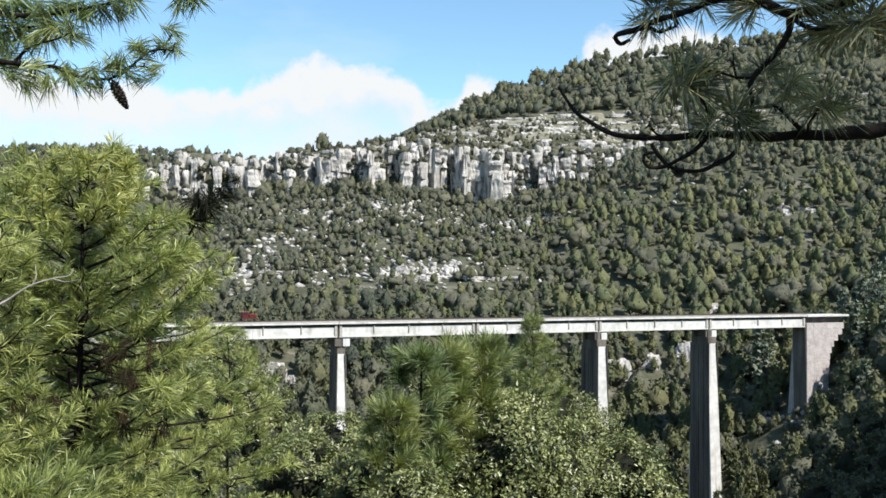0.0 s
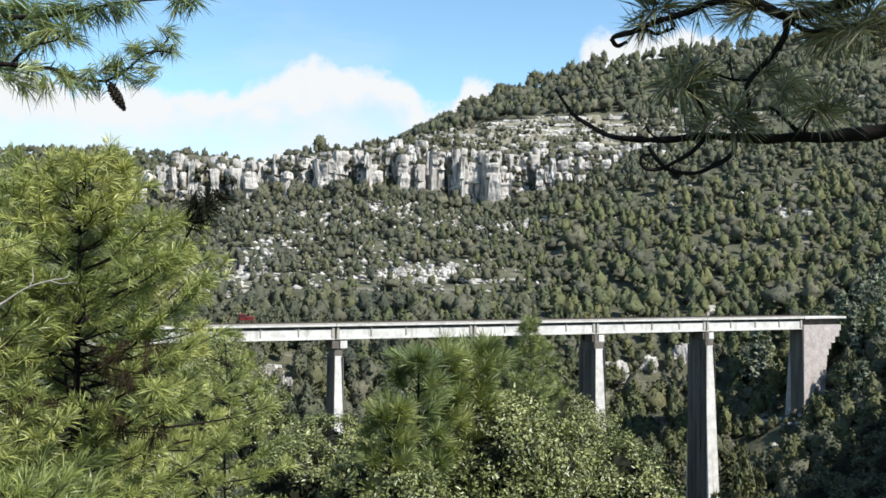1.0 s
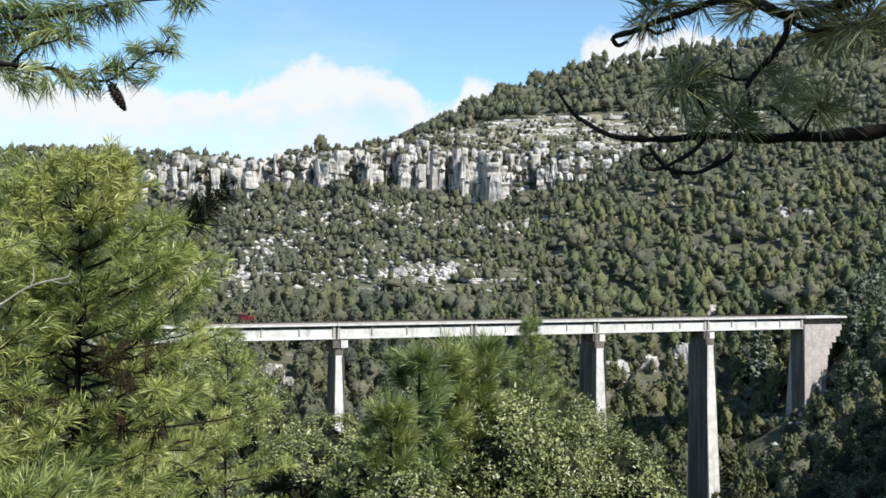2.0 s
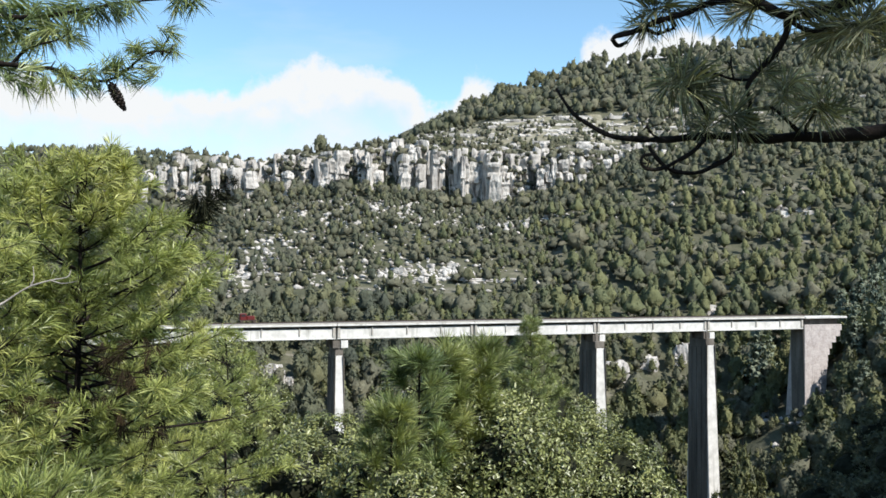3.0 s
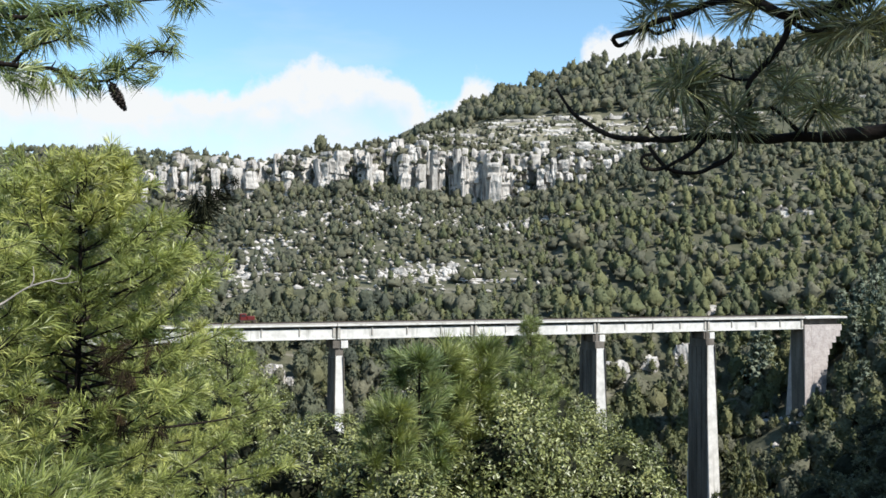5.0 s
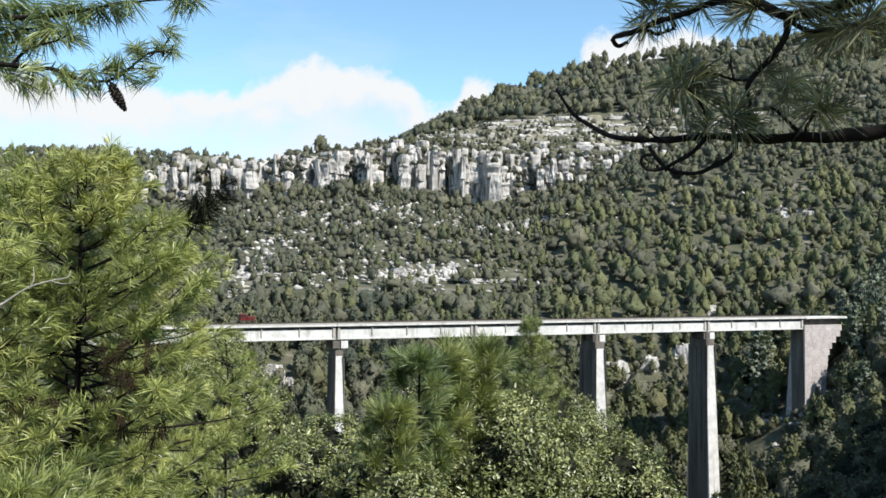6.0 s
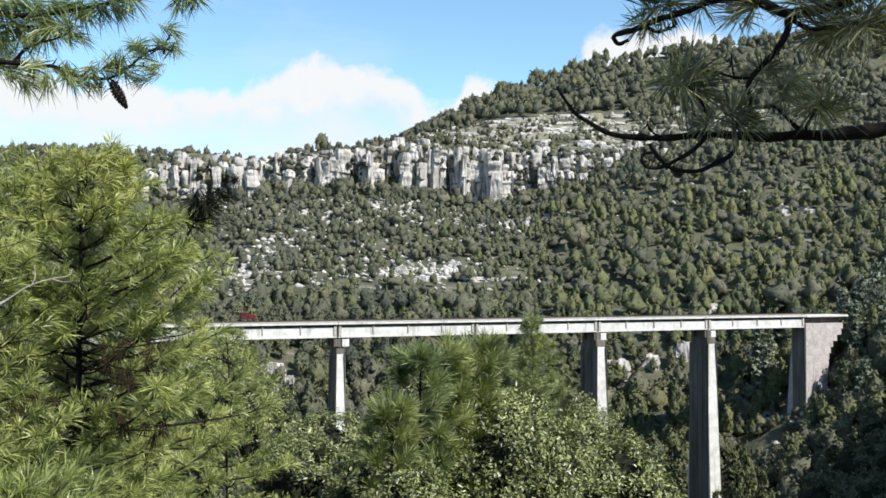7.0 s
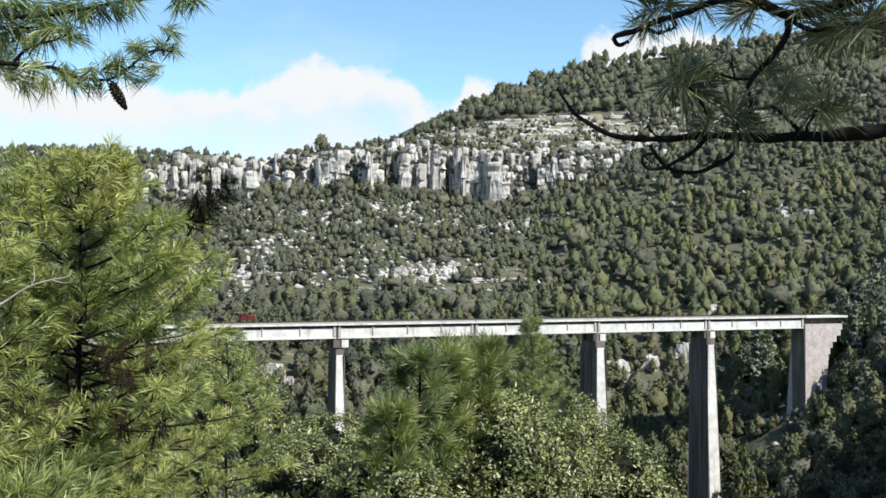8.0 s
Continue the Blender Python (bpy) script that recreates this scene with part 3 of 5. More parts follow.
def far_tree(seed, kind, level, sprays):
    """A small tree about one metre high: its trunk and its crown, each as vertices and triangles. The crown is one uneven
    mass of boughs with gaps between them, and sprays of foliage that stand off all round it."""
    g = np.random.default_rng(seed)
    lean = g.normal(0, 0.03, 2)
    trunk = tube([(0, 0, -0.08), (lean[0], lean[1], 0.5), (lean[0] * 1.5, lean[1] * 1.5, 0.9)], [0.022, 0.016, 0.006], 4)
    d, f = ball(level)
    off = Vector((seed * 1.7, seed * 0.3, 2.0))
    rough = np.array([0.6 * noise.noise(Vector(q) * 1.7 + off) + 0.5 * noise.noise(Vector(q) * 3.6 + off) for q in d])
    rough += g.normal(0, 0.16, len(d))
    t = (d[:, 2] + 1) / 2
    flat = np.hypot(d[:, 0], d[:, 1]) + 1e-6
    if kind == "pine":
        bare = g.uniform(0.15, 0.3)
        blunt = g.uniform(0.45, 0.8)
        wide = 0.32 * np.clip(np.minimum(t * 4.0, 1.0), 0.1, 1) * (1.03 - t) ** blunt * np.clip(1 + 1.5 * rough, 0.3, 1.9)
        high = bare + (0.97 - bare) * t + 0.08 * rough
    else:
        wide = 0.35 * flat * np.clip(1 + 1.5 * rough, 0.3, 1.9)
        high = 0.50 + 0.34 * d[:, 2] * np.clip(1 + 1.2 * rough, 0.3, 1.7)
    if sprays > 120:
        wide *= 0.84      # nearer trees carry more of their crown in open sprays
    v = np.stack([d[:, 0] / flat * wide + lean[0], d[:, 1] / flat * wide + lean[1], high], 1)
    out = np.stack([d[:, 0], d[:, 1], d[:, 2] * (0.5 if kind == "pine" else 1.0) + 0.25], 1)
    root = g.integers(0, len(v), sprays)
    n = out[root] / np.linalg.norm(out[root], axis=1)[:, None]
    a1 = np.cross(n, g.normal(0, 1, (sprays, 3)))
    a1 /= np.linalg.norm(a1, axis=1)[:, None]
    a2 = np.cross(n, a1)
    s = (g.uniform(0.05, 0.15, sprays) * (1.0 if sprays < 120 else 1.12 if sprays < 200 else 0.8))[:, None]
    p1 = v[root] + a1 * s + n * s * g.uniform(0.1, 0.75, (sprays, 1))
    p2 = v[root] + (a1 * 0.45 + a2 * 0.6) * s + n * s * g.uniform(0.0, 0.5, (sprays, 1))
    k = len(v) + np.arange(sprays)
    v = np.vstack([v, p1, p2])
    return trunk, (v, np.vstack([f, np.stack([root, k, k + sprays], 1)]))


def layered_pine(seed, whorls=13, around=8, per=14):
    """A conifer about one metre high whose boughs stand out in open layers: trunk and crown."""
    g = np.random.default_rng(seed)
    trunk = tube([(0, 0, -0.1), (0.01, 0, 0.5), (0, 0, 0.97)], [0.022, 0.015, 0.004], 5)
    spine = np.stack([np.zeros(whorls + 1), np.zeros(whorls + 1), np.linspace(0.16, 0.98, whorls + 1)], 1)
    verts, faces = [spine], [np.stack([np.arange(whorls - 1), np.arange(1, whorls), np.arange(2, whorls + 1)], 1)]
    count = len(spine)
    for w in range(whorls):
        share = 1 - w / whorls
        for b in range(around):
            a = g.uniform(0, 6.283)
            ln = (0.05 + 0.33 * share ** 0.75) * g.uniform(0.55, 1.15)
            way = np.array((math.cos(a), math.sin(a), g.uniform(-0.45, 0.1)))
            q = g.uniform(0.15, 1.0, per)
            q[0] = 1.0
            side = np.array((-math.sin(a), math.cos(a), 0.0))
            mid = spine[w] + way * ln * q[:, None] + np.array((0, 0, 1)) * (-0.09 * ln * np.sin(q * 3.0))[:, None]
            size = g.uniform(0.035, 0.08, per)[:, None] * (0.55 + 0.45 * share)
            p1 = mid + side * size * g.choice((-1, 1), (per, 1)) + way * size * 0.7 + g.normal(0, 0.018, (per, 3))
            p2 = mid + way * size * 0.9 + g.normal(0, 0.02, (per, 3)) - np.array((0, 0, 0.7)) * size
            verts += [mid, p1, p2]
            k = count + np.arange(per)
            faces += [np.stack([k, k + per, k + 2 * per], 1), np.stack([np.full(per, w), k, k[::-1]], 1)[:1]]
            order = np.argsort(q)
            faces.append(np.stack([np.full(per - 1, w), k[order[:-1]], k[order[1:]]], 1))
            count += 3 * per
    return trunk, (np.vstack(verts), np.vstack(faces))


PROTO = {kind: [far_tree(11 * i + (3 if kind == "oak" else 0), kind, 2, 68) for i in range(12)] for kind in ("pine", "oak")}
MIDDLE = {kind: [far_tree(700 + 11 * i + (3 if kind == "oak" else 0), kind, 2, 160) for i in range(12)] for kind in ("pine", "oak")}
FINE = {kind: [far_tree(300 + 7 * i + (3 if kind == "oak" else 0), kind, 2, 420) for i in range(6)] for kind in ("pine", "oak")}
FINE["layered"] = [layered_pine(900 + i) for i in range(6)]


def woods(name, label, kind, spots, foliage, trunks=True):
    """One object with all the uncountable trees of a kind: spots are x, y, height, breadth, turn, shape."""
    vs, fs, ms, off = [], [], [], 0
    for spot in spots:
        x, y, h, b, turn, which = spot[:6]
        z = ground(x, y) if len(spot) < 7 else spot[6]
        for slot, (v, f) in enumerate((MIDDLE if y < 285 else PROTO)[kind][which]):
            if slot == 0 and not trunks:
                continue
            c, s = math.cos(turn), math.sin(turn)
            p = np.empty_like(v)
            p[:, 0] = x + b * (v[:, 0] * c - v[:, 1] * s)
            p[:, 1] = y + b * (v[:, 0] * s + v[:, 1] * c)
            p[:, 2] = z + h * v[:, 2]
            vs.append(p)
            fs.append(f + off)
            ms.append(np.full(len(f), slot))
            off += len(v)
    me = mesh_of(name, np.vstack(vs), np.vstack(fs), [BARK, foliage], np.concatenate(ms), smooth=False)
    return tagged(new(name, me), label, "forest", kind="stuff")


def near_bridge(x, y, reach=5.5):
    local = ALONG.inverted() @ Vector((x, y, 0))
    return abs(local.y) < reach and -70 < local.x < 135


def scatter():
    rng = random.Random(21)
    pines, oaks, fresh = [], [], []

    def grow(x, y, h, p_oak):
        broad = h * rng.uniform(0.65, 1.05)
        row = (x, y, h, broad, rng.uniform(0, 6.28), rng.randrange(12))
        young = 0.85 * min(1.0, max(0.0, (x + 45) / 70)) * min(1.0, max(0.0, (415 - y) / 50)) * (1.0 if y > 225 else 0.35)
        (oaks if rng.random() < p_oak else fresh if rng.random() < young else pines).append(row)

    # the wooded slope from the gorge up to the cliff
    made = 0
    while made < 3900:
        y = rng.uniform(205, 449)
        x = rng.uniform(-0.43, 0.51) * y
        if near_bridge(x, y, 7):
            continue
        bare = 1.1 * math.exp(-((x + 6) / 17) ** 2 - ((y - 334) / 10) ** 2) + 0.65 * math.exp(-((x + 70) / 12) ** 2 - ((y - 345) / 50) ** 2) + 0.9 * math.exp(-((x - 31) / 9) ** 2 - ((y - 394) / 11) ** 2) + 0.75 * math.exp(-((x - 60) / 15) ** 2 - ((y - 275) / 7) ** 2) + 1.15 * math.exp(-((x + 43) / 7) ** 2 - ((y - 243) / 12) ** 2)
        if x < -84 and y > 412 and rng.random() < 0.8:
            continue      # the foot of the cliff lies open
        if x < -0.32 * y and y < 430 and rng.random() < 0.75:
            continue      # behind the pines by the viewpoint the wood is thin
        if rng.random() < 0.85 * bare:
            continue
        open_ground = x < 45 and y > 300
        tall = rng.triangular(2.2, 6.6, 3.2) if open_ground else rng.triangular(3.0, 9.5, 5.0)
        grow(x, y, tall * (1.15 if y < 300 else 1.0), 0.38 if open_ground else 0.16)
        made += 1
    # the open slope under the cliff is closed by low scrub
    for i in range(560):
        y = rng.uniform(330, 448)
        x = rng.uniform(-0.26, 0.12) * y
        if not near_bridge(x, y, 7) and (x > -84 or y < 412) and (abs(x + 70) > 9 or rng.random() < 0.5) and (abs(x + 6) > 15 or y > 350):
            grow(x, y, rng.uniform(2.0, 4.6), 0.55)
    for i in range(150):
        y = rng.uniform(395, 444)
        grow(rng.uniform(-0.34, -0.19) * y, y, rng.uniform(1.4, 2.8), 0.6)
    for i in range(90):
        y = rng.uniform(300, 449)
        grow(rng.uniform(-0.5, -0.43) * y, y, rng.uniform(4, 8), 0.4)
    # scrub among the rocks, on the rim and in the gullies
    for i in range(760):
        x, y = rng.uniform(-160, 130), rng.uniform(458, 518)
        if 35 < x < 115 and y > 503 and rng.random() < 0.6:
            continue
        grow(x, y, rng.uniform(1.5, 4.0), 0.65)
    for i in range(330):
        x = rng.uniform(-88 if i % 4 else -150, 100)
        grow(x, rng.uniform(430, 446), rng.uniform(3.5, 7.5), 0.4)
    for x, y, z in LEDGES:
        h = rng.uniform(2.2, 5.0)
        oaks.append((x, y, h, h * rng.uniform(0.9, 1.4), rng.uniform(0, 6.28), rng.randrange(12), z))
    # shrubs rooted in the clefts of the cliff face
    for i in range(470):
        x = rng.uniform(-150, 100)
        lo, hi = np.interp(x, *BASE), np.interp(x, *RIM)
        if hi - lo > 4:
            h = rng.uniform(1.6, 3.8)
            (oaks if rng.random() < 0.6 else pines).append((x, 445 + rng.uniform(-3, 3), h, h * rng.uniform(0.8, 1.2), rng.uniform(0, 6.28), rng.randrange(12), lo + (hi - lo) * rng.uniform(-0.1, 0.75)))
    # the upper hill
    for i in range(1150):
        y = rng.uniform(519, 650)
        x = rng.uniform(-40, 0.54 * y)
        grow(x, y, rng.uniform(5, 10), 0.3)
    for i in range(760):
        y = rng.uniform(450, 530)
        x = rng.uniform(100, 0.55 * y)
        if x < 205 and y < 500 and rng.random() < 0.66:
            continue
        grow(x, y, rng.uniform(4, 8), 0.4)
    # the far ridge
    for i in range(620):
        y = rng.uniform(1300, 1410)
        x = rng.uniform(-0.52, -0.22) * y
        grow(x, y, rng.triangular(7, 17, 9), 0.2)
    for i in range(420):
        y = rng.uniform(1010, 1300)
        grow(rng.uniform(-0.52, -0.25) * y, y, rng.triangular(6, 14, 9), 0.3)
    # undergrowth between the pines of the lower slope
    for i in range(620):
        y = rng.uniform(262, 449)
        x = rng.uniform(0.05, 0.5) * y
        if not near_bridge(x, y, 7):
            grow(x, y, rng.uniform(1.8, 4.0), 0.5)
    # the near flank of the gorge
    for i in range(150):
        y = rng.uniform(60, 205)
        x = rng.uniform(-0.5, 0.2) * y
        if not near_bridge(x, y, 7):
            grow(x, y, rng.uniform(5, 10), 0.5)
    for i in range(640):
        y = rng.uniform(70, 262)
        x = rng.uniform(0.2, 0.58) * y
        if not near_bridge(x, y, 7):
            grow(x, y, rng.uniform(4, 9), 0.15)
    # the flank behind the tall piers
    for i in range(230):
        y = rng.uniform(218, 292)
        x = rng.uniform(0.14, 0.36) * y
        if not near_bridge(x, y, 6):
            grow(x, y, rng.uniform(3.0, 6.5), 0.3)
    # low scrub under the viaduct
    for i in range(260):
        p = ALONG @ Vector((rng.uniform(-40, 126), rng.uniform(-7, 7), 0))
        grow(p.x, p.y, rng.uniform(1.5, 3.6), 0.7)
    woods("pine_woods", "dark green pine forest covering the mountain slopes", "pine", pines, FAR_PINE, False)
    woods("young_pine_woods", "fresh yellow-green young pines on the lower slope", "pine", fresh, FRESH_PINE, False)
    woods("oak_woods", "olive and grey-green oak scrub among the pines", "oak", oaks, FAR_OAK, False)


scatter()


def standing_tree(name, label, kind, which, x, y, h, broad, turn, foliage, group, lift=0.0):
    """A tree that can be told apart from the woods."""
    thing = tagged(new(name), label, "tree", group)
    thing.matrix_world = pose(x, y, ground(x, y) - 0.3 + lift, 0, 0, turn) @ Matrix.Diagonal((broad, broad, h, 1))
    key = (kind, which, foliage.name)
    if key not in STANDING:
        trunk, crown = FINE[kind][which]
        STANDING[key] = (mesh_of("trunk", *trunk, [BARK], smooth=True), mesh_of("crown", *crown, [foliage]))
    for part_name, me in zip(("trunk", "crown"), STANDING[key]):
        ob = part(part_name, me, None, thing)
        if part_name == "crown":
            tagged(ob, kind="stuff")
    return thing


STANDING = {}


def told_apart():
    rng = random.Random(77)
    rim = "trees along the rim of the cliff"
    for i in range(105):
        x = rng.uniform(-150, 60)
        kind = rng.choice(("pine", "oak", "oak"))
        standing_tree(kind + "_tree", "dark tree on the rim of the pale cliff", kind, rng.randrange(6), x, rng.uniform(456, 465), rng.uniform(2.5, 5.5), rng.uniform(3, 5.5), rng.uniform(0, 360), FAR_PINE if kind == "pine" else FAR_OAK, rim)
    standing_tree("pine_tree", "tall lone pine standing above the cliff rim", "oak", 4, -60, 462, 11.0, 9.5, 20, FAR_PINE, rim)
    hill = "pines on the skyline of the upper hill"
    for i in range(40):
        x = rng.uniform(-20, 300)
        standing_tree("pine_tree", "dark pine on the skyline of the wooded hill", "pine", rng.randrange(6), x, rng.uniform(632, 646), rng.uniform(6, 13), rng.uniform(6, 10), rng.uniform(0, 360), FAR_PINE, hill)
    for x, h in ((40, 13), (44, 11), (62, 14), (66, 12), (88, 11), (104, 13), (2, 10), (16, 12)):
        standing_tree("pine_tree", "taller pine standing out on the skyline of the hill", "oak", rng.randrange(6), x, 640, h, h * 0.75, rng.uniform(0, 360), FAR_PINE, hill)
    gorge = "pines in the gorge beside the viaduct"
    for x, y, h, b in ((86, 258, 22, 15), (110, 262, 14, 10), (117, 266, 16, 11), (104, 263, 12, 9), (70, 205, 9, 7), (62, 198, 10, 7), (104, 240, 14, 10), (112, 246, 17, 11), (118, 252, 19, 12), (108, 232, 13, 9), (98, 222, 12, 9), (122, 240, 16, 11), (116, 226, 13, 10), (88, 215, 8, 7), (48, 170, 11, 7), (56, 160, 12, 8), (66, 168, 11, 8), (74, 180, 10, 8), (84, 190, 10, 8)):
        standing_tree("pine_tree", "dark blue-green pine in the gorge by the viaduct", "layered", rng.randrange(6), x, y, h, b, rng.uniform(0, 360), BLUE_PINE, gorge)
    standing_tree("pine_tree", "bright green young conifer below the viaduct", "layered", 3, 68, 226, 11, 8, 40, FRESH_PINE, gorge)
    for x, y, top, b in ((59.5, 190, -29.0, 10), (53.5, 187, -38.5, 8), (63.5, 192, -35.0, 9), (57, 183, -37.0, 8)):
        standing_tree("pine_tree", "yellow-green young pine at the foot of a pier", "layered", rng.randrange(6), x, y, max(5.0, top - ground(x, y)), b, rng.uniform(0, 360), FRESH_PINE, gorge)
    # added pines outside the view that throw shade on the near oaks
    for i in range(6):
        standing_tree("pine_tree", "unseen tall pine added to shade the flank of the gorge", "pine", i, 34 + 3.0 * i, 36 + 3.4 * i, 36, 19, 50 * i, FAR_PINE, gorge)
    # more unseen pines, kept right of the view to darken the gorge flank
    for i in range(75):
        x, y = rng.uniform(60, 126), rng.uniform(90, 205)
        if x > 0.5 * y + 9:
            standing_tree("pine_tree", "unseen tall pine added to shade the flank of the gorge", "pine", rng.randrange(6), x, y, rng.uniform(20, 27) if y < 150 else rng.uniform(11, 16), rng.uniform(13, 17) if y < 150 else rng.uniform(8, 11), rng.uniform(0, 360), FAR_PINE, gorge)
    standing_tree("rust_brown_shrub", "rust-brown shrub behind the viaduct deck", "oak", 2, 48.6, 256, 2.6, 4.5, 30, RUST, "", 0.5)


told_apart()


# ---- pines and oaks close by ----
def tuft(rng, count, length, wide=0.03, spread_from=8, spread_to=68, root=0.45):
    """A brush of needles round the end of a shoot that points along +z; five corners a needle."""
    a = rng.random(count) * 6.283
    lean = np.radians(rng.uniform(spread_from, spread_to, count))
    ln = length * rng.uniform(0.75, 1.1, count)
    d = np.stack([np.cos(a) * np.sin(lean), np.sin(a) * np.sin(lean), np.cos(lean)], 1)
    base = np.stack([np.zeros(count), np.zeros(count), -length * root * rng.random(count)], 1)
    side = np.cross(d, rng.normal(0, 1, (count, 3)))
    side /= np.linalg.norm(side, axis=1)[:, None] + 1e-9
    side *= length * wide * 0.5
    mid = base + d * ln[:, None] * 0.55
    tip = base + d * ln[:, None]
    v = np.stack([base, mid + side, mid - side, tip], 1).reshape(-1, 3)
    k = np.arange(count)[:, None] * 4
    f = (k[:, None, :] + np.array([(0, 1, 2), (1, 3, 2)])[None]).reshape(-1, 3)
    return v, f


TUFTS = [tuft(np.random.default_rng(100 + i), 44, 1.0, 0.052, 10, 72, 0.7) for i in range(8)]
BRUSHES = [tuft(np.random.default_rng(400 + i), 105, 1.0, 0.036, 4, 52, 0.7) for i in range(8)]
STARS = [tuft(np.random.default_rng(200 + i), 64, 1.0, 0.036, 15, 105, 0.15) for i in range(8)]
FANS = [tuft(np.random.default_rng(500 + i), 46, 1.0, 0.042, 6, 50, 0.7) for i in range(8)]


def turned(v, way, at, size, spin=0.0):
    q = Vector(way).to_track_quat("Z", "Y").to_matrix() @ Matrix.Rotation(spin, 3, "Z")
    return v @ (np.array(q).T * size) + np.array(at)


def needles_at(rng, spots, kinds, bend=0.14):
    """Tufts on a list of (place, way, size); the middle and the tip of every needle hang down a little."""
    pieces = []
    for at, way, size in spots:
        v, f = kinds[rng.randrange(len(kinds))]
        p = turned(v, way, at, size, rng.uniform(0, 6.28)).reshape(-1, 4, 3)
        p[:, 1:3, 2] -= 0.25 * bend * size
        p[:, 3, 2] -= bend * size
        pieces.append((p.reshape(-1, 3), f))
    return joined(pieces)


def pine(name, label, x, y, top, reach, seed, needle=0.2, low=0.25, step=0.34, around=4, foliage=None, shape=0.55, bark_r=0.055, group="", opening=None, kinds=None, bend=0.14, fill=1.0):
    """A young pine: trunk, whorls of limbs that curve up, side shoots that end in brushes of needles."""
    rng = random.Random(seed)
    z0 = ground(x, y) - 0.25
    tall = top - z0
    thing = tagged(new(name), label, "tree", group)
    thing.matrix_world = pose(x, y, z0)
    wob = [(rng.uniform(-0.05, 0.05) * tall * 0.12, rng.uniform(-0.05, 0.05) * tall * 0.12) for _ in range(9)]
    line = smooth_line([(wob[i][0], wob[i][1], tall * i / 8) for i in range(9)], 3)
    radii = np.interp(line[:, 2], (0, tall), (bark_r, 0.012))
    v, f = tube(line, radii, 9)
    part("trunk", mesh_of("trunk", v, f, [BARK], smooth=True), None, thing)
    spots = [(line[-1], (0, 0, 1), needle * 1.2)]
    h = tall * low
    while h < tall - 0.12:
        share = (tall - h) / (tall * (1 - low))
        at = np.array([np.interp(h, line[:, 2], line[:, k]) for k in (0, 1)] + [h])
        turn = rng.uniform(0, 6.28)
        count = around + rng.randrange(2)
        for i in range(count):
            a = turn + i * 6.283 / count + rng.uniform(-0.3, 0.3)
            out = np.array((math.cos(a), math.sin(a), 0))
            if opening and opening[0] < z0 + h < opening[1] and math.sin(a) < -0.6:
                continue
            ln = reach * (share ** shape) * rng.choice((rng.uniform(0.35, 0.7), rng.uniform(0.7, 1.15))) + 0.12
            rise = 0.8 * rng.uniform(0.0, 0.6) + 0.28 * (1 - share)
            pts = [at, at + out * ln * 0.4 + np.array((0, 0, ln * rise * 0.3)), at + out * ln * 0.75 + np.array((rng.uniform(-0.1, 0.1), rng.uniform(-0.1, 0.1), ln * rise * 0.7)), at + out * ln + np.array((0, 0, ln * rise + 0.1))]
            limb = smooth_line(pts, 4)
            pieces = [tube(limb, np.linspace(0.008 + 0.014 * ln / 1.5, 0.004, len(limb)), 5)]
            tip = limb[-1] - limb[-2]
            spots.append((limb[-1], tip, needle * rng.uniform(0.9, 1.15)))
            shoots = 1 + int(fill * ln / 0.23)
            for s in range(shoots):
                t = rng.uniform(0.3, 0.97)
                start = limb[int(t * (len(limb) - 1))]
                swing = rng.choice((-1, 1)) * rng.uniform(0.5, 1.2)
                way = np.array((math.cos(a + swing), math.sin(a + swing), rng.uniform(0.15, 0.8)))
                way /= np.linalg.norm(way)
                sl = rng.uniform(0.12, 0.38) * min(1.0, 0.5 + ln / 2)
                end = start + way * sl
                pieces.append(tube([start, (start + end) / 2 + np.array((0, 0, -0.015)), end], [0.006, 0.005, 0.003], 4))
                spots.append((end, way + np.array((0, 0, 0.3)), needle * rng.uniform(0.7, 1.1)))
                if rng.random() < 0.45:
                    spots.append((start + way * sl * 0.5 + np.array((0, 0, 0.02)), way + np.array((rng.uniform(-0.6, 0.6), rng.uniform(-0.6, 0.6), 0.4)), needle * rng.uniform(0.6, 0.95)))
            v, f = joined(pieces)
            part("limb", mesh_of("limb", v, f, [BARK], smooth=True), None, thing)
        h += step * rng.uniform(0.75, 1.3) * (0.6 + 0.5 * share)
    v, f = needles_at(rng, spots, kinds or TUFTS, bend)
    tagged(part("crown", mesh_of("crown", v, f, [foliage or NEEDLE]), None, thing), "long green needles in brushes", kind="stuff")
    return thing


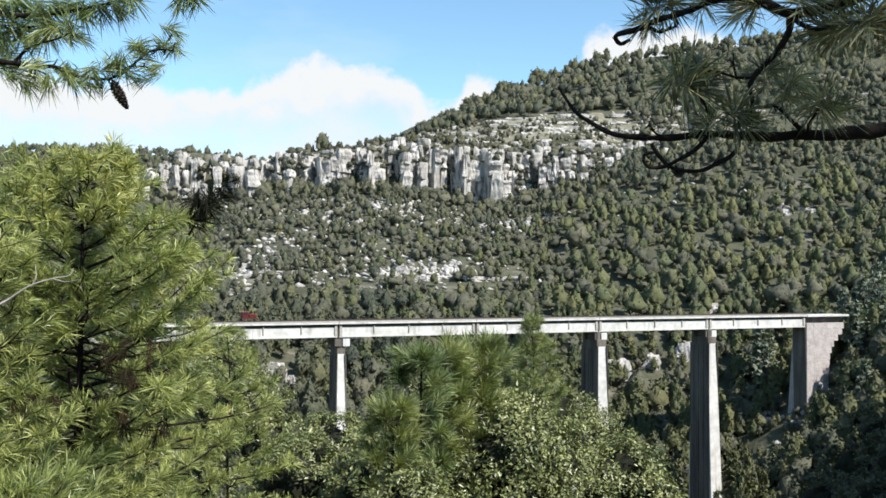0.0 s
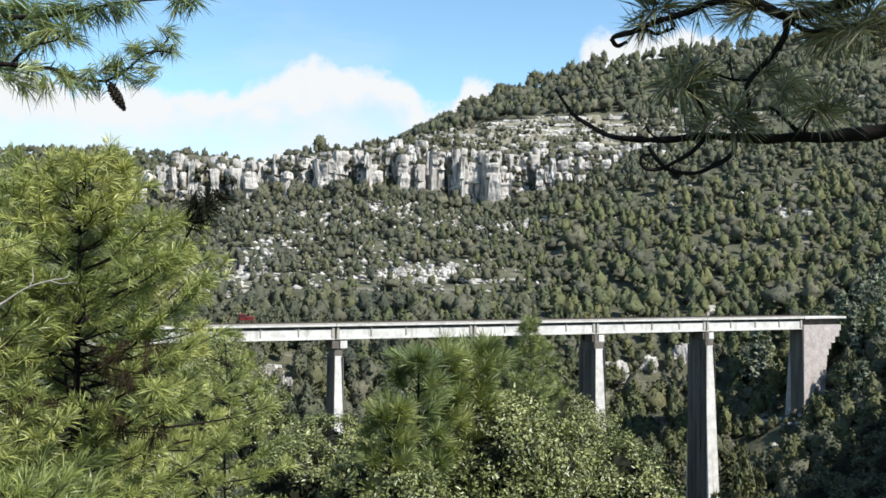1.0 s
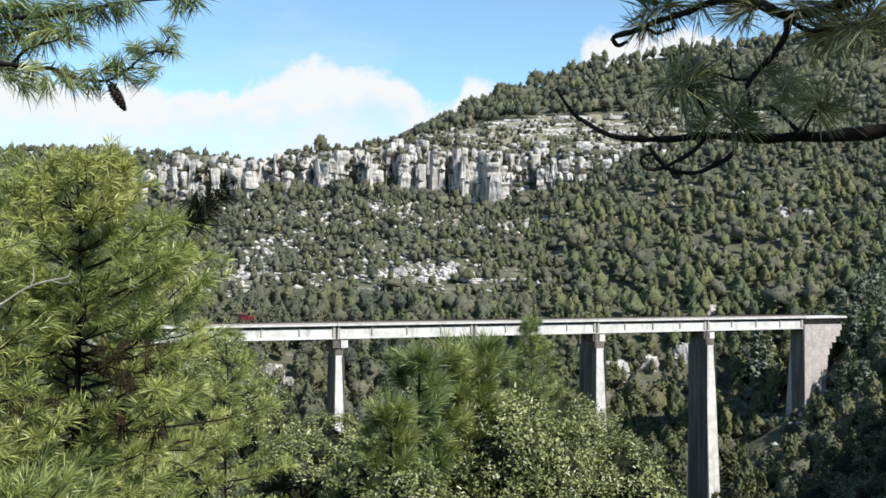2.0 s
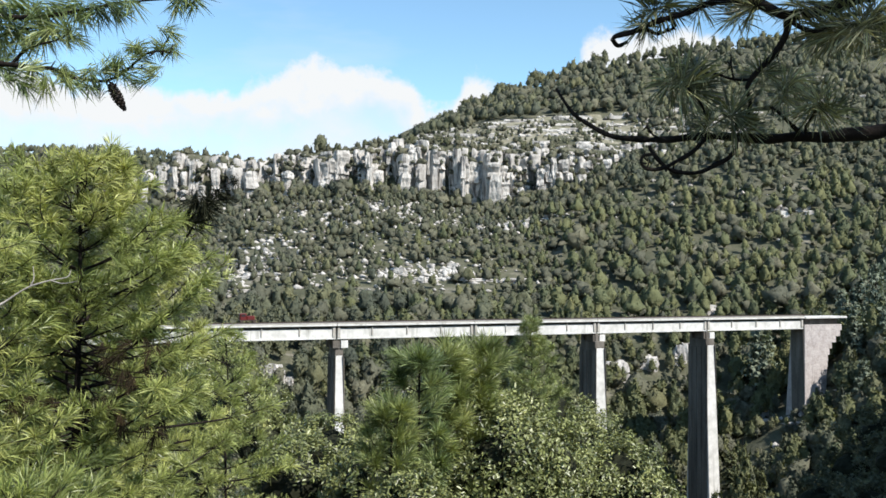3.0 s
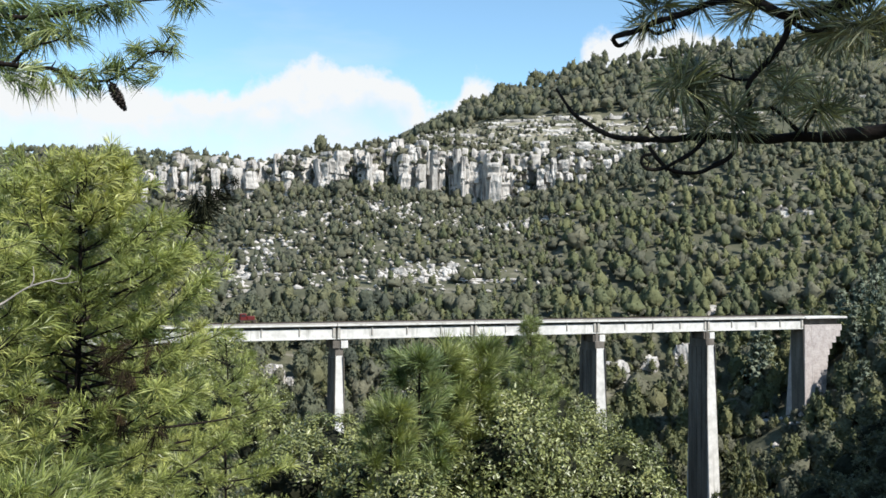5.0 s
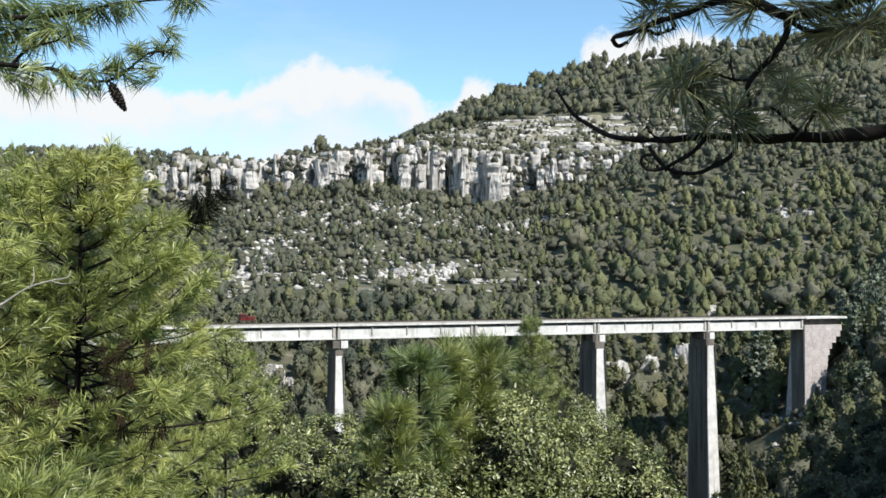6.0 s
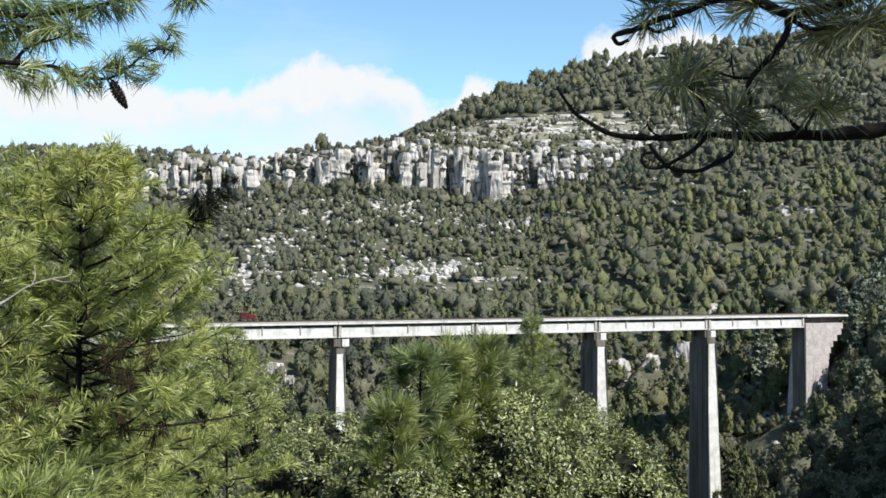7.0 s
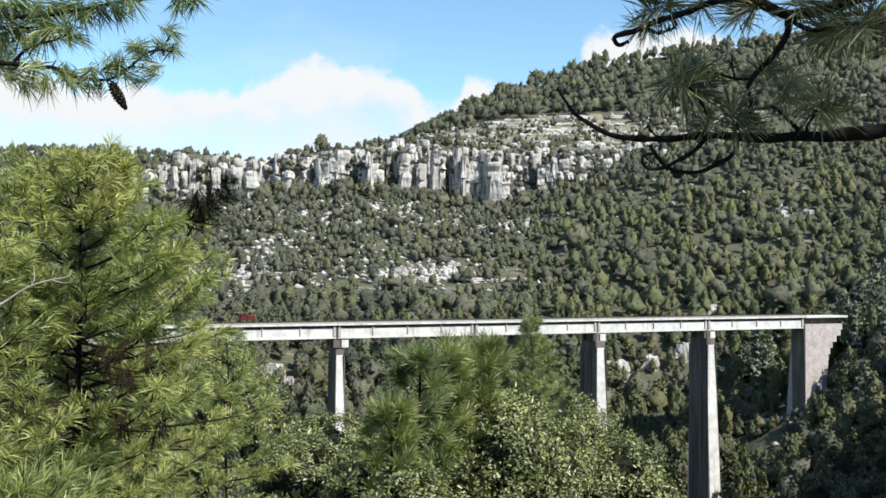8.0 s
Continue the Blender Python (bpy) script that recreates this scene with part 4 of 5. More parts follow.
def leafy(name, label, x, y, lobes, seed, leaf=0.05, count=2600, foliage=None, group=""):
    """A broad-leaved tree: trunk, limbs into each lobe of the crown, and many folded leaves on twigs round the lobes. lobes: centre offset and radius."""
    rng = random.Random(seed)
    g = np.random.default_rng(seed)
    z0 = ground(x, y) - 0.2
    thing = tagged(new(name), label, "tree", group)
    thing.matrix_world = pose(x, y, z0)
    mid = np.mean([c for c, r in lobes], axis=0) - np.array((x, y, 0))
    fork = np.array((mid[0] * 0.3, mid[1] * 0.3, (mid[2] - z0) * 0.55))
    v, f = tube(smooth_line([(0, 0, 0), fork * 0.5 + np.array((0.05, 0.04, 0)), fork], 4), np.linspace(0.10, 0.06, 9), 8)
    part("trunk", mesh_of("trunk", v, f, [BARK], smooth=True), None, thing)
    vs = []
    for (cx, cy, cz), r in lobes:
        c = np.array((cx - x, cy - y, cz - z0))
        limb = smooth_line([fork, (fork + c) / 2 + np.array((rng.uniform(-0.1, 0.1), 0, -0.1)), c], 4)
        pieces = [tube(limb, np.linspace(0.045, 0.015, len(limb)), 6)]
        n = int(count * (r / 1.0) ** 2)
        clumps = max(10, int(n / 55))
        d = g.normal(0, 1, (clumps, 3))
        d /= np.linalg.norm(d, axis=1)[:, None]
        d[:, 2] = np.where(d[:, 2] < -0.7, -d[:, 2], d[:, 2])
        cent = c + d * r * g.uniform(0.76, 1.05, clumps)[:, None] * np.array((1, 1, 0.85))
        for q in cent[::2]:
            pieces.append(tube([c, (c + q) / 2 + np.array((0, 0, 0.04)), q], [0.012, 0.007, 0.003], 4))
        v, f = joined(pieces)
        part("limb", mesh_of("limb", v, f, [BARK], smooth=True), None, thing)
        # added core: blocks light and shows as dark gaps between leaves
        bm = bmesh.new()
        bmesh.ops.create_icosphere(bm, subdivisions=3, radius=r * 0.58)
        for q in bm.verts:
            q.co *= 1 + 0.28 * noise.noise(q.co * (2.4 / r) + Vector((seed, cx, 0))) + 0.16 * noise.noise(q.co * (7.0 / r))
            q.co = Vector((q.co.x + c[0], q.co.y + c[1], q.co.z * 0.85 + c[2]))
        part("crown_core", bm, CORE_SHADE, thing, "near-black filler core that imitates shade inside the crown")
        which = g.integers(0, clumps, n)
        at = cent[which] + g.normal(0, 0.08 * (0.6 + r * 0.5), (n, 3))
        out = d[which] * 0.7 + g.normal(0, 0.55, (n, 3)) + np.array((0, 0, 0.35))
        out /= np.linalg.norm(out, axis=1)[:, None]
        a1 = np.cross(out, g.normal(0, 1, (n, 3)))
        a1 /= np.linalg.norm(a1, axis=1)[:, None]
        a2 = np.cross(out, a1)
        s = (leaf * g.uniform(0.6, 1.25, n))[:, None]
        vs.append(np.stack([at - a1 * s * 0.55, at + a2 * s * 0.25 + out * s * 0.12, at + a1 * s * 0.6, at - a2 * s * 0.25 + out * s * 0.12], 1).reshape(-1, 3))
    v = np.vstack(vs)
    k = np.arange(len(v) // 4)[:, None] * 4
    f = (k[:, None, :] + np.array([(0, 1, 2), (0, 2, 3)])[None]).reshape(-1, 3)
    tagged(part("crown", mesh_of("crown", v, f, [foliage or LEAF]), None, thing), "small olive-green leaves in clumps", kind="stuff")
    return thing


NEAR = "young pines by the viewpoint"
PINE_LABEL = "young pine with long bright green needles in brushes"
front_pine = pine("pine_tree", PINE_LABEL, -4.21, 11.0, 1.3, 1.88, 31, 0.21, 0.25, 0.25, 5, bark_r=0.075, group=NEAR, opening=(-1.5, -0.95), shape=0.46, fill=1.7)
pine("pine_tree", "young pine with dark bare inner limbs and yellow-green needles", -4.7, 15.0, 1.1, 2.0, 32, 0.22, 0.45, 0.3, 4, group=NEAR, shape=0.5, fill=1.2)
pine("pine_tree", PINE_LABEL, -5.0, 22.0, -1.2, 1.7, 33, 0.24, 0.4, 0.5, 4, group=NEAR, fill=0.7)
sapling = pine("pine_sapling", "small bright green pine sapling on the slope", -2.6, 6.0, -1.22, 0.75, 34, 0.18, 0.2, 0.2, 5, bark_r=0.025, group=NEAR, kinds=FANS)
pine("pine_tree", "slender young pine with upright brushes of long needles", -0.34, 13.0, -0.98, 0.34, 35, 0.29, 0.5, 0.4, 3, foliage=BOUGH_NEEDLE, group=NEAR, shape=0.3, kinds=BRUSHES, bend=0.1)
pine("pine_tree", "slender light green pine with a bare lower trunk", 2.75, 30.0, -1.05, 1.9, 36, 0.26, 0.5, 0.42, 4, foliage=BRUSH_NEEDLE, shape=0.8, group=NEAR, fill=1.3)
pine("pine_tree", "thin young pine beside an oak", 0.52, 14.2, -0.92, 0.38, 39, 0.31, 0.5, 0.36, 4, foliage=BRUSH_NEEDLE, group=NEAR, shape=0.3, kinds=BRUSHES, bend=0.1)
pine("pine_tree", "thin young pine with grey-green brushes of needles", 0.02, 13.6, -0.86, 0.34, 41, 0.29, 0.6, 0.42, 3, foliage=BRUSH_NEEDLE, group=NEAR, shape=0.3, kinds=BRUSHES, bend=0.1)
pine("pine_tree", "low bushy pine with grey-green brushes of needles", -0.68, 12.6, -1.6, 0.36, 42, 0.27, 0.3, 0.36, 4, foliage=BRUSH_NEEDLE, group=NEAR, shape=0.35, kinds=BRUSHES, bend=0.1)
pine("pine_tree", PINE_LABEL, -8.3, 19.5, 0.0, 2.0, 40, 0.24, 0.35, 0.5, 4, group=NEAR, fill=0.7)
pine("pine_tree", PINE_LABEL, -5.45, 12.2, 1.4, 1.7, 38, 0.21, 0.3, 0.34, 4, group=NEAR, shape=0.46, fill=1.3)
pine("pine_tree", PINE_LABEL, -4.85, 9.6, 0.35, 1.15, 43, 0.2, 0.3, 0.3, 5, group=NEAR, shape=0.35, fill=1.2)
pine("pine_tree", PINE_LABEL, -6.3, 17.5, -0.6, 1.7, 37, 0.24, 0.4, 0.5, 4, group=NEAR, fill=0.7)

OAKS = "oaks below the viewpoint"
leafy("oak_tree", "dense round oak with small glossy olive leaves", 0.95, 14.0, [((0.85, 14.0, -2.45), 0.95), ((0.3, 13.9, -2.85), 0.75), ((1.5, 14.1, -2.65), 0.75), ((1.0, 13.8, -3.2), 0.9)], 51, 0.066, 7600, group=OAKS)
leafy("oak_tree", "spreading oak with small olive leaves", 2.9, 15.5, [((2.85, 15.5, -3.1), 0.72), ((2.1, 15.3, -3.2), 0.7), ((3.25, 15.6, -3.45), 0.6)], 52, 0.066, 7200, group=OAKS)
leafy("oak_bush", "low oak bush with light olive leaves", -0.5, 12.0, [((-0.45, 12.0, -2.7), 0.5), ((-0.1, 12.1, -2.95), 0.45), ((-0.8, 12.0, -2.95), 0.4)], 53, 0.066, 6400, group=OAKS)
for i, (x, y, top, r) in enumerate(((-3.6, 30.0, -4.1, 1.6), (-7.7, 34.0, -3.0, 1.8), (-1.2, 36.0, -3.6, 1.7), (-4.0, 26.0, -4.2, 1.5), (-1.7, 24.0, -3.9, 1.3), (3.9, 38.0, -3.6, 1.8), (6.2, 42.0, -5.4, 2.0), (-9.5, 40.0, -2.2, 2.2), (-6.5, 24.0, -4.2, 1.3))):
    leafy("oak_tree", "grey-green oak on the slope of the gorge", x, y, [((x, y, top - r * 0.8), r), ((x + r * 0.7, y, top - r * 1.5), r * 0.8), ((x - r * 0.8, y + 0.3, top - r * 1.7), r * 0.85)], 60 + i, 0.12, 1900, foliage=LEAF, group=OAKS)

for i, (x, y, top, r) in enumerate(((24.0, 50.0, -7.6, 2.2), (27.0, 56.0, -9.2, 2.4), (21.0, 47.0, -9.6, 2.0), (28.5, 62.0, -8.0, 2.4), (23.0, 58.0, -11.5, 2.2))):
    leafy("oak_tree", "dense dark oak in the shade of tall pines", x, y, [((x, y, top - r * 0.8), r), ((x + r * 0.7, y, top - r * 1.6), r * 0.85), ((x - r * 0.8, y + 0.3, top - r * 1.7), r * 0.85)], 90 + i, 0.2, 800, foliage=FAR_PINE, group=OAKS)

# ---- the boughs that hang into view ----
RIGHT_LIMBS = [
    ([(4.5, 2.2, 0.5), (4.0, 3.2, 0.72), (3.3, 4.3, 0.82), (2.5, 4.9, 0.84)], 0.06, 0.046),
    ([(4.5, 2.2, 1.6), (3.9, 3.1, 1.62), (3.2, 4.0, 1.58), (2.34, 4.6, 1.48)], 0.05, 0.036),
    ([(2.51, 4.9, 0.83), (2.31, 4.94, 0.81), (2.13, 4.97, 0.79), (1.94, 5.01, 0.79), (1.68, 5.05, 0.79), (1.42, 5.08, 0.8), (1.21, 5.12, 0.79), (1.0, 5.15, 0.8), (0.86, 5.19, 0.85), (0.75, 5.23, 0.93), (0.68, 5.26, 1.03), (0.64, 5.3, 1.1)], 0.046, 0.008),
    ([(1.55, 5.0, 0.76), (1.54, 5.0, 0.71), (1.48, 5.0, 0.65), (1.36, 5.0, 0.6), (1.24, 5.0, 0.6), (1.16, 5.0, 0.64), (1.1, 5.0, 0.71), (1.09, 5.0, 0.74)], 0.013, 0.010),
    ([(1.39, 5.0, 0.78), (1.32, 4.99, 0.71), (1.22, 4.99, 0.65), (1.15, 4.98, 0.62), (1.08, 4.97, 0.61), (1.04, 4.96, 0.64), (1.05, 4.96, 0.68), (1.1, 4.95, 0.69)], 0.012, 0.008),
    ([(2.37, 4.6, 1.48), (2.11, 4.64, 1.44), (1.95, 4.67, 1.39), (1.83, 4.71, 1.37), (1.73, 4.74, 1.36), (1.65, 4.78, 1.42), (1.57, 4.81, 1.45), (1.42, 4.85, 1.46), (1.3, 4.89, 1.43), (1.17, 4.92, 1.4), (1.03, 4.96, 1.35), (0.95, 4.99, 1.33), (0.91, 5.03, 1.32), (0.94, 5.06, 1.29), (1.0, 5.1, 1.32)], 0.036, 0.010),
    ([(1.07, 5.0, 1.37), (1.13, 5.0, 1.34), (1.18, 5.0, 1.35), (1.23, 5.0, 1.37), (1.23, 5.0, 1.4)], 0.01, 0.006),
    ([(1.74, 4.75, 1.37), (1.74, 4.78, 1.28), (1.7, 4.81, 1.19), (1.64, 4.84, 1.12), (1.59, 4.86, 1.06), (1.58, 4.89, 1.01), (1.6, 4.92, 0.94), (1.58, 4.95, 0.86)], 0.02, 0.01),
    ([(1.6, 4.9, 1.07), (1.52, 4.93, 1.08), (1.42, 4.95, 1.11), (1.36, 4.97, 1.11), (1.29, 5.0, 1.06)], 0.008, 0.005),
    ([(1.52, 4.9, 1.07), (1.5, 4.9, 1.15), (1.5, 4.9, 1.2)], 0.007, 0.004),
    ([(1.88, 4.95, 0.78), (1.83, 4.93, 0.83), (1.75, 4.92, 0.9), (1.7, 4.9, 0.92)], 0.014, 0.006),
    ([(1.91, 4.95, 0.78), (1.89, 4.92, 0.82), (1.93, 4.88, 0.91), (1.94, 4.85, 0.94)], 0.01, 0.006),
    ([(1.74, 4.75, 1.37), (1.77, 4.72, 1.3), (1.85, 4.69, 1.26), (1.95, 4.66, 1.28), (2.07, 4.63, 1.29), (2.2, 4.6, 1.28)], 0.012, 0.01),
    ([(1.18, 5.0, 0.77), (1.12, 5.0, 0.79), (1.09, 5.0, 0.83), (1.08, 5.0, 0.85)], 0.008, 0.004),
    ([(1.5, 4.95, 0.77), (1.53, 4.93, 0.82), (1.53, 4.9, 0.88)], 0.01, 0.006),
    ([(1.36, 5.0, 0.78), (1.4, 5.0, 0.87), (1.37, 5.0, 0.97), (1.3, 5.0, 1.05)], 0.01, 0.006),
]
RIGHT_TUFTS = [
    ((1.29, 5.0, 1.06), 0.26), ((1.33, 5.05, 1.17), 0.2), ((1.24, 5.1, 1.11), 0.2), ((1.51, 4.9, 0.89), 0.2),
    ((1.56, 4.95, 0.83), 0.17), ((1.78, 4.9, 1.04), 0.18), ((1.76, 4.9, 0.99), 0.15), ((1.93, 4.85, 0.94), 0.2),
    ((1.97, 4.8, 0.88), 0.18), ((1.11, 5.0, 1.46), 0.2), ((1.19, 5.0, 1.5), 0.18), ((1.05, 5.0, 1.38), 0.16),
    ((1.55, 4.9, 1.43), 0.18), ((1.58, 4.8, 1.43), 0.18), ((1.34, 4.9, 1.47), 0.16), ((1.91, 4.7, 1.31), 0.2),
    ((2.0, 4.65, 1.27), 0.2), ((2.06, 4.6, 1.28), 0.22), ((2.12, 4.6, 1.34), 0.22), ((1.96, 4.7, 1.25), 0.18),
    ((1.39, 5.0, 0.84), 0.16), ((1.8, 4.7, 1.4), 0.18), ((2.23, 4.6, 1.2), 0.2), ((1.65, 4.9, 1.1), 0.15),
]
LEFT_LIMBS = [
    ([(-4.0, 5.4, 0.9), (-3.5, 5.35, 1.1), (-3.0, 5.27, 1.22), (-2.63, 5.2, 1.26)], 0.03, 0.018),
    ([(-4.0, 5.4, 1.5), (-3.5, 5.4, 1.58), (-3.0, 5.35, 1.6), (-2.69, 5.3, 1.58)], 0.03, 0.02),
    ([(-2.63, 5.2, 1.26), (-2.43, 5.18, 1.22), (-2.27, 5.16, 1.2), (-2.11, 5.13, 1.17), (-1.97, 5.11, 1.12), (-1.81, 5.09, 1.11), (-1.7, 5.07, 1.16), (-1.59, 5.04, 1.24), (-1.5, 5.02, 1.27), (-1.45, 5.0, 1.32)], 0.018, 0.004),
    ([(-2.69, 5.3, 1.58), (-2.41, 5.25, 1.5), (-2.2, 5.2, 1.49), (-1.96, 5.15, 1.51), (-1.76, 5.1, 1.53), (-1.59, 5.05, 1.53), (-1.37, 5.0, 1.55)], 0.02, 0.005),
    ([(-2.38, 5.2, 1.22), (-2.28, 5.17, 1.29), (-2.14, 5.13, 1.33), (-2.03, 5.1, 1.36)], 0.01, 0.004),
    ([(-2.09, 5.1, 1.16), (-1.95, 5.05, 1.07), (-1.82, 5.0, 1.04)], 0.007, 0.003),
    ([(-2.67, 5.4, 1.44), (-2.49, 5.37, 1.43), (-2.32, 5.33, 1.46), (-2.18, 5.3, 1.45)], 0.012, 0.005),
    ([(-1.68, 5.0, 1.15), (-1.59, 4.97, 1.14), (-1.51, 4.95, 1.12)], 0.005, 0.003),
    ([(-1.57, 5.0, 1.23), (-1.49, 4.97, 1.23), (-1.39, 4.95, 1.22)], 0.005, 0.003),
    ([(-1.78, 5.0, 1.09), (-1.75, 5.0, 1.07), (-1.74, 5.0, 1.06)], 0.004, 0.004),
]
LEFT_TUFTS = [
    ((-2.41, 5.2, 1.21), 0.14), ((-2.37, 5.2, 1.14), 0.12), ((-2.21, 5.1, 1.18), 0.15), ((-2.15, 5.1, 1.08), 0.12),
    ((-2.28, 5.15, 1.09), 0.13), ((-2.08, 5.1, 1.15), 0.14), ((-1.96, 5.0, 1.08), 0.14), ((-1.88, 5.0, 1.06), 0.13),
    ((-1.86, 5.0, 1.12), 0.13), ((-1.78, 5.0, 1.14), 0.14), ((-1.71, 5.0, 1.17), 0.14), ((-1.65, 5.0, 1.12), 0.12),
    ((-1.59, 5.0, 1.21), 0.12), ((-1.63, 5.0, 1.26), 0.12), ((-1.5, 5.0, 1.25), 0.1), ((-1.45, 5.0, 1.34), 0.11),
    ((-1.41, 4.95, 1.23), 0.1), ((-1.53, 4.95, 1.11), 0.1), ((-2.43, 5.3, 1.51), 0.2), ((-2.34, 5.3, 1.56), 0.2),
    ((-2.4, 5.3, 1.42), 0.18), ((-2.27, 5.3, 1.46), 0.18), ((-2.18, 5.2, 1.51), 0.17), ((-2.15, 5.2, 1.39), 0.16),
    ((-2.03, 5.1, 1.38), 0.14), ((-2.01, 5.2, 1.51), 0.16), ((-1.87, 5.1, 1.49), 0.16), ((-1.78, 5.1, 1.5), 0.14),
    ((-1.65, 5.0, 1.5), 0.14), ((-1.4, 5.0, 1.53), 0.15), ((-1.32, 5.0, 1.53), 0.13), ((-2.5, 5.3, 1.58), 0.2),
    ((-2.57, 5.4, 1.44), 0.2), ((-2.49, 5.3, 1.32), 0.16), ((-2.11, 5.2, 1.55), 0.17), ((-2.26, 5.2, 1.34), 0.15),
    ((-1.97, 5.1, 1.33), 0.11),
]


def bough(name, label, pivot, limbs, tufts, foliage, seed, droop, grow=1.0, kinds=STARS, bend=0.12):
    """A pine bough in view, with its limbs and brushes of needles; it hangs from a pivot outside the view."""
    rng = random.Random(seed)
    thing = tagged(new(name), label, "branch")
    thing.matrix_world = pose(*pivot)
    off = np.array(pivot)
    for pts, r0, r1 in limbs:
        line = smooth_line([np.array(p) - off for p in pts], 5)
        wob = np.array([noise.noise_vector(Vector(p) * 7.0 + Vector((seed, 0, 0))) for p in line]) * 0.012
        v, f = tube(line + wob, np.geomspace(r0, r1, len(line)) * np.array([1 + 0.3 * noise.noise(Vector(p) * 25.0) for p in line]), 8)
        stubs = [(v, f)]
        for i in range(int(len(line) * 0.4)):
            k = rng.randrange(2, len(line) - 1)
            way = np.array((rng.uniform(-1, 1), rng.uniform(-0.5, 0.5), rng.uniform(-1, 1))) * rng.uniform(0.012, 0.05)
            stubs.append(tube([line[k] + wob[k], line[k] + wob[k] + way * 0.6, line[k] + wob[k] + way + np.array((0, 0, 0.006))], [0.006, 0.004, 0.002], 5))
        v, f = joined(stubs)
        part("limb", mesh_of("limb", v, f, [BARK], smooth=True), None, thing)
    spots = []
    for at, size in tufts:
        at = np.array(at) - off
        size *= grow
        spots.append((at, (rng.uniform(-0.6, 0.6) - droop[0], rng.uniform(-0.5, 0.5), rng.uniform(-0.3, 0.6) + droop[1]), size))
        for _ in range(1):
            spots.append((at + np.array((rng.uniform(-0.04, 0.04), rng.uniform(-0.05, 0.05), rng.uniform(-0.03, 0.03))), (rng.uniform(-1, 1), rng.uniform(-0.7, 0.7), rng.uniform(-0.9, 0.7)), size * 0.9))
    v, f = needles_at(rng, spots, kinds, bend)
    tagged(part("needles", mesh_of("needles", v, f, [foliage]), None, thing), kind="stuff")
    return thing


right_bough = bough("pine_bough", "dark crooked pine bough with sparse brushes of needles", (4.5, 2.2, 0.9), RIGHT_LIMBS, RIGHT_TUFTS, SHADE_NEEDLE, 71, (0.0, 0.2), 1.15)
left_bough = bough("pine_bough", "sunlit pine bough with drooping green needles and a cone", (-4.0, 5.4, 1.2), LEFT_LIMBS, LEFT_TUFTS, BOUGH_NEEDLE, 72, (-0.3, -0.35), 1.1, FANS, 0.16)


def pine_cone(parent):
    """A ripe cone of overlapping scales, hanging aslant."""
    rng = random.Random(3)
    pieces = [tube([(0, 0, 0), (0, 0, -0.07), (0, 0, -0.152)], [0.012, 0.018, 0.004], 8)]
    for i in range(64):
        t = i / 64
        z = -0.004 - 0.150 * t
        r = 0.026 * math.sin(math.pi * (0.18 + 0.78 * t)) + 0.003
        a = i * 2.39996
        o = np.array((math.cos(a), math.sin(a), 0))
        s = np.array((-math.sin(a), math.cos(a), 0)) * 0.011
        c = np.array((0, 0, z))
        v = np.array([c + o * r * 0.3 - s * 0.6, c + o * r * 0.3 + s * 0.6, c + o * r + s + np.array((0, 0, -0.006)), c + o * r - s + np.array((0, 0, -0.006)), c + o * (r * 1.15) + np.array((0, 0, 0.002)), c + o * r * 0.3 + np.array((0, 0, -0.012))])
        pieces.append((v, np.array([(0, 1, 2), (0, 2, 3), (3, 2, 4), (5, 2, 1), (5, 3, 2), (5, 0, 3), (0, 3, 4)])))
    v, f = joined(pieces)
    m = np.array(pose(0, 0, 0, 12, -28, 0).to_3x3())
    off = np.array((-1.765, 5.0, 1.07)) - np.array(parent.location)
    return part("cone", mesh_of("cone", v @ m.T + off, f, [CONE]), None, parent, "dark brown hanging pine cone")


pine_cone(left_bough)


def bare_branch():
    thing = tagged(new("dead_branch"), "pale grey bare forked branch in front of a pine", "branch")
    thing.matrix_world = pose(-4.5, 9.2, -0.3)
    for pts, r0, r1 in (([(-5.33, 12.1, -0.9), (-4.95, 10.6, -0.55), (-4.46, 9.2, -0.3), (-4.24, 9.2, -0.16), (-4.02, 9.2, -0.02), (-3.8, 9.2, 0.05), (-3.64, 9.2, 0.08), (-3.6, 9.2, 0.15)], 0.016, 0.004), ([(-3.99, 9.2, 0.0), (-3.96, 9.2, 0.07), (-3.97, 9.2, 0.19)], 0.008, 0.003), ([(-3.8, 9.2, 0.05), (-3.66, 9.15, 0.02), (-3.5, 9.1, 0.04)], 0.007, 0.003)):
        line = smooth_line([np.array(p) - np.array((-4.5, 9.2, -0.3)) for p in pts], 4)
        v, f = tube(line, np.linspace(r0, r1, len(line)), 6)
        part("limb", mesh_of("limb", v, f, [GREY_TWIG], smooth=True), None, thing)


bare_branch()
# stands out of view, bears the right bough and keeps sun off it
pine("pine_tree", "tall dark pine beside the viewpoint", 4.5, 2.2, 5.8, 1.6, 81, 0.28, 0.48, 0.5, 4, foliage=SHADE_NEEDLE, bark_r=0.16)


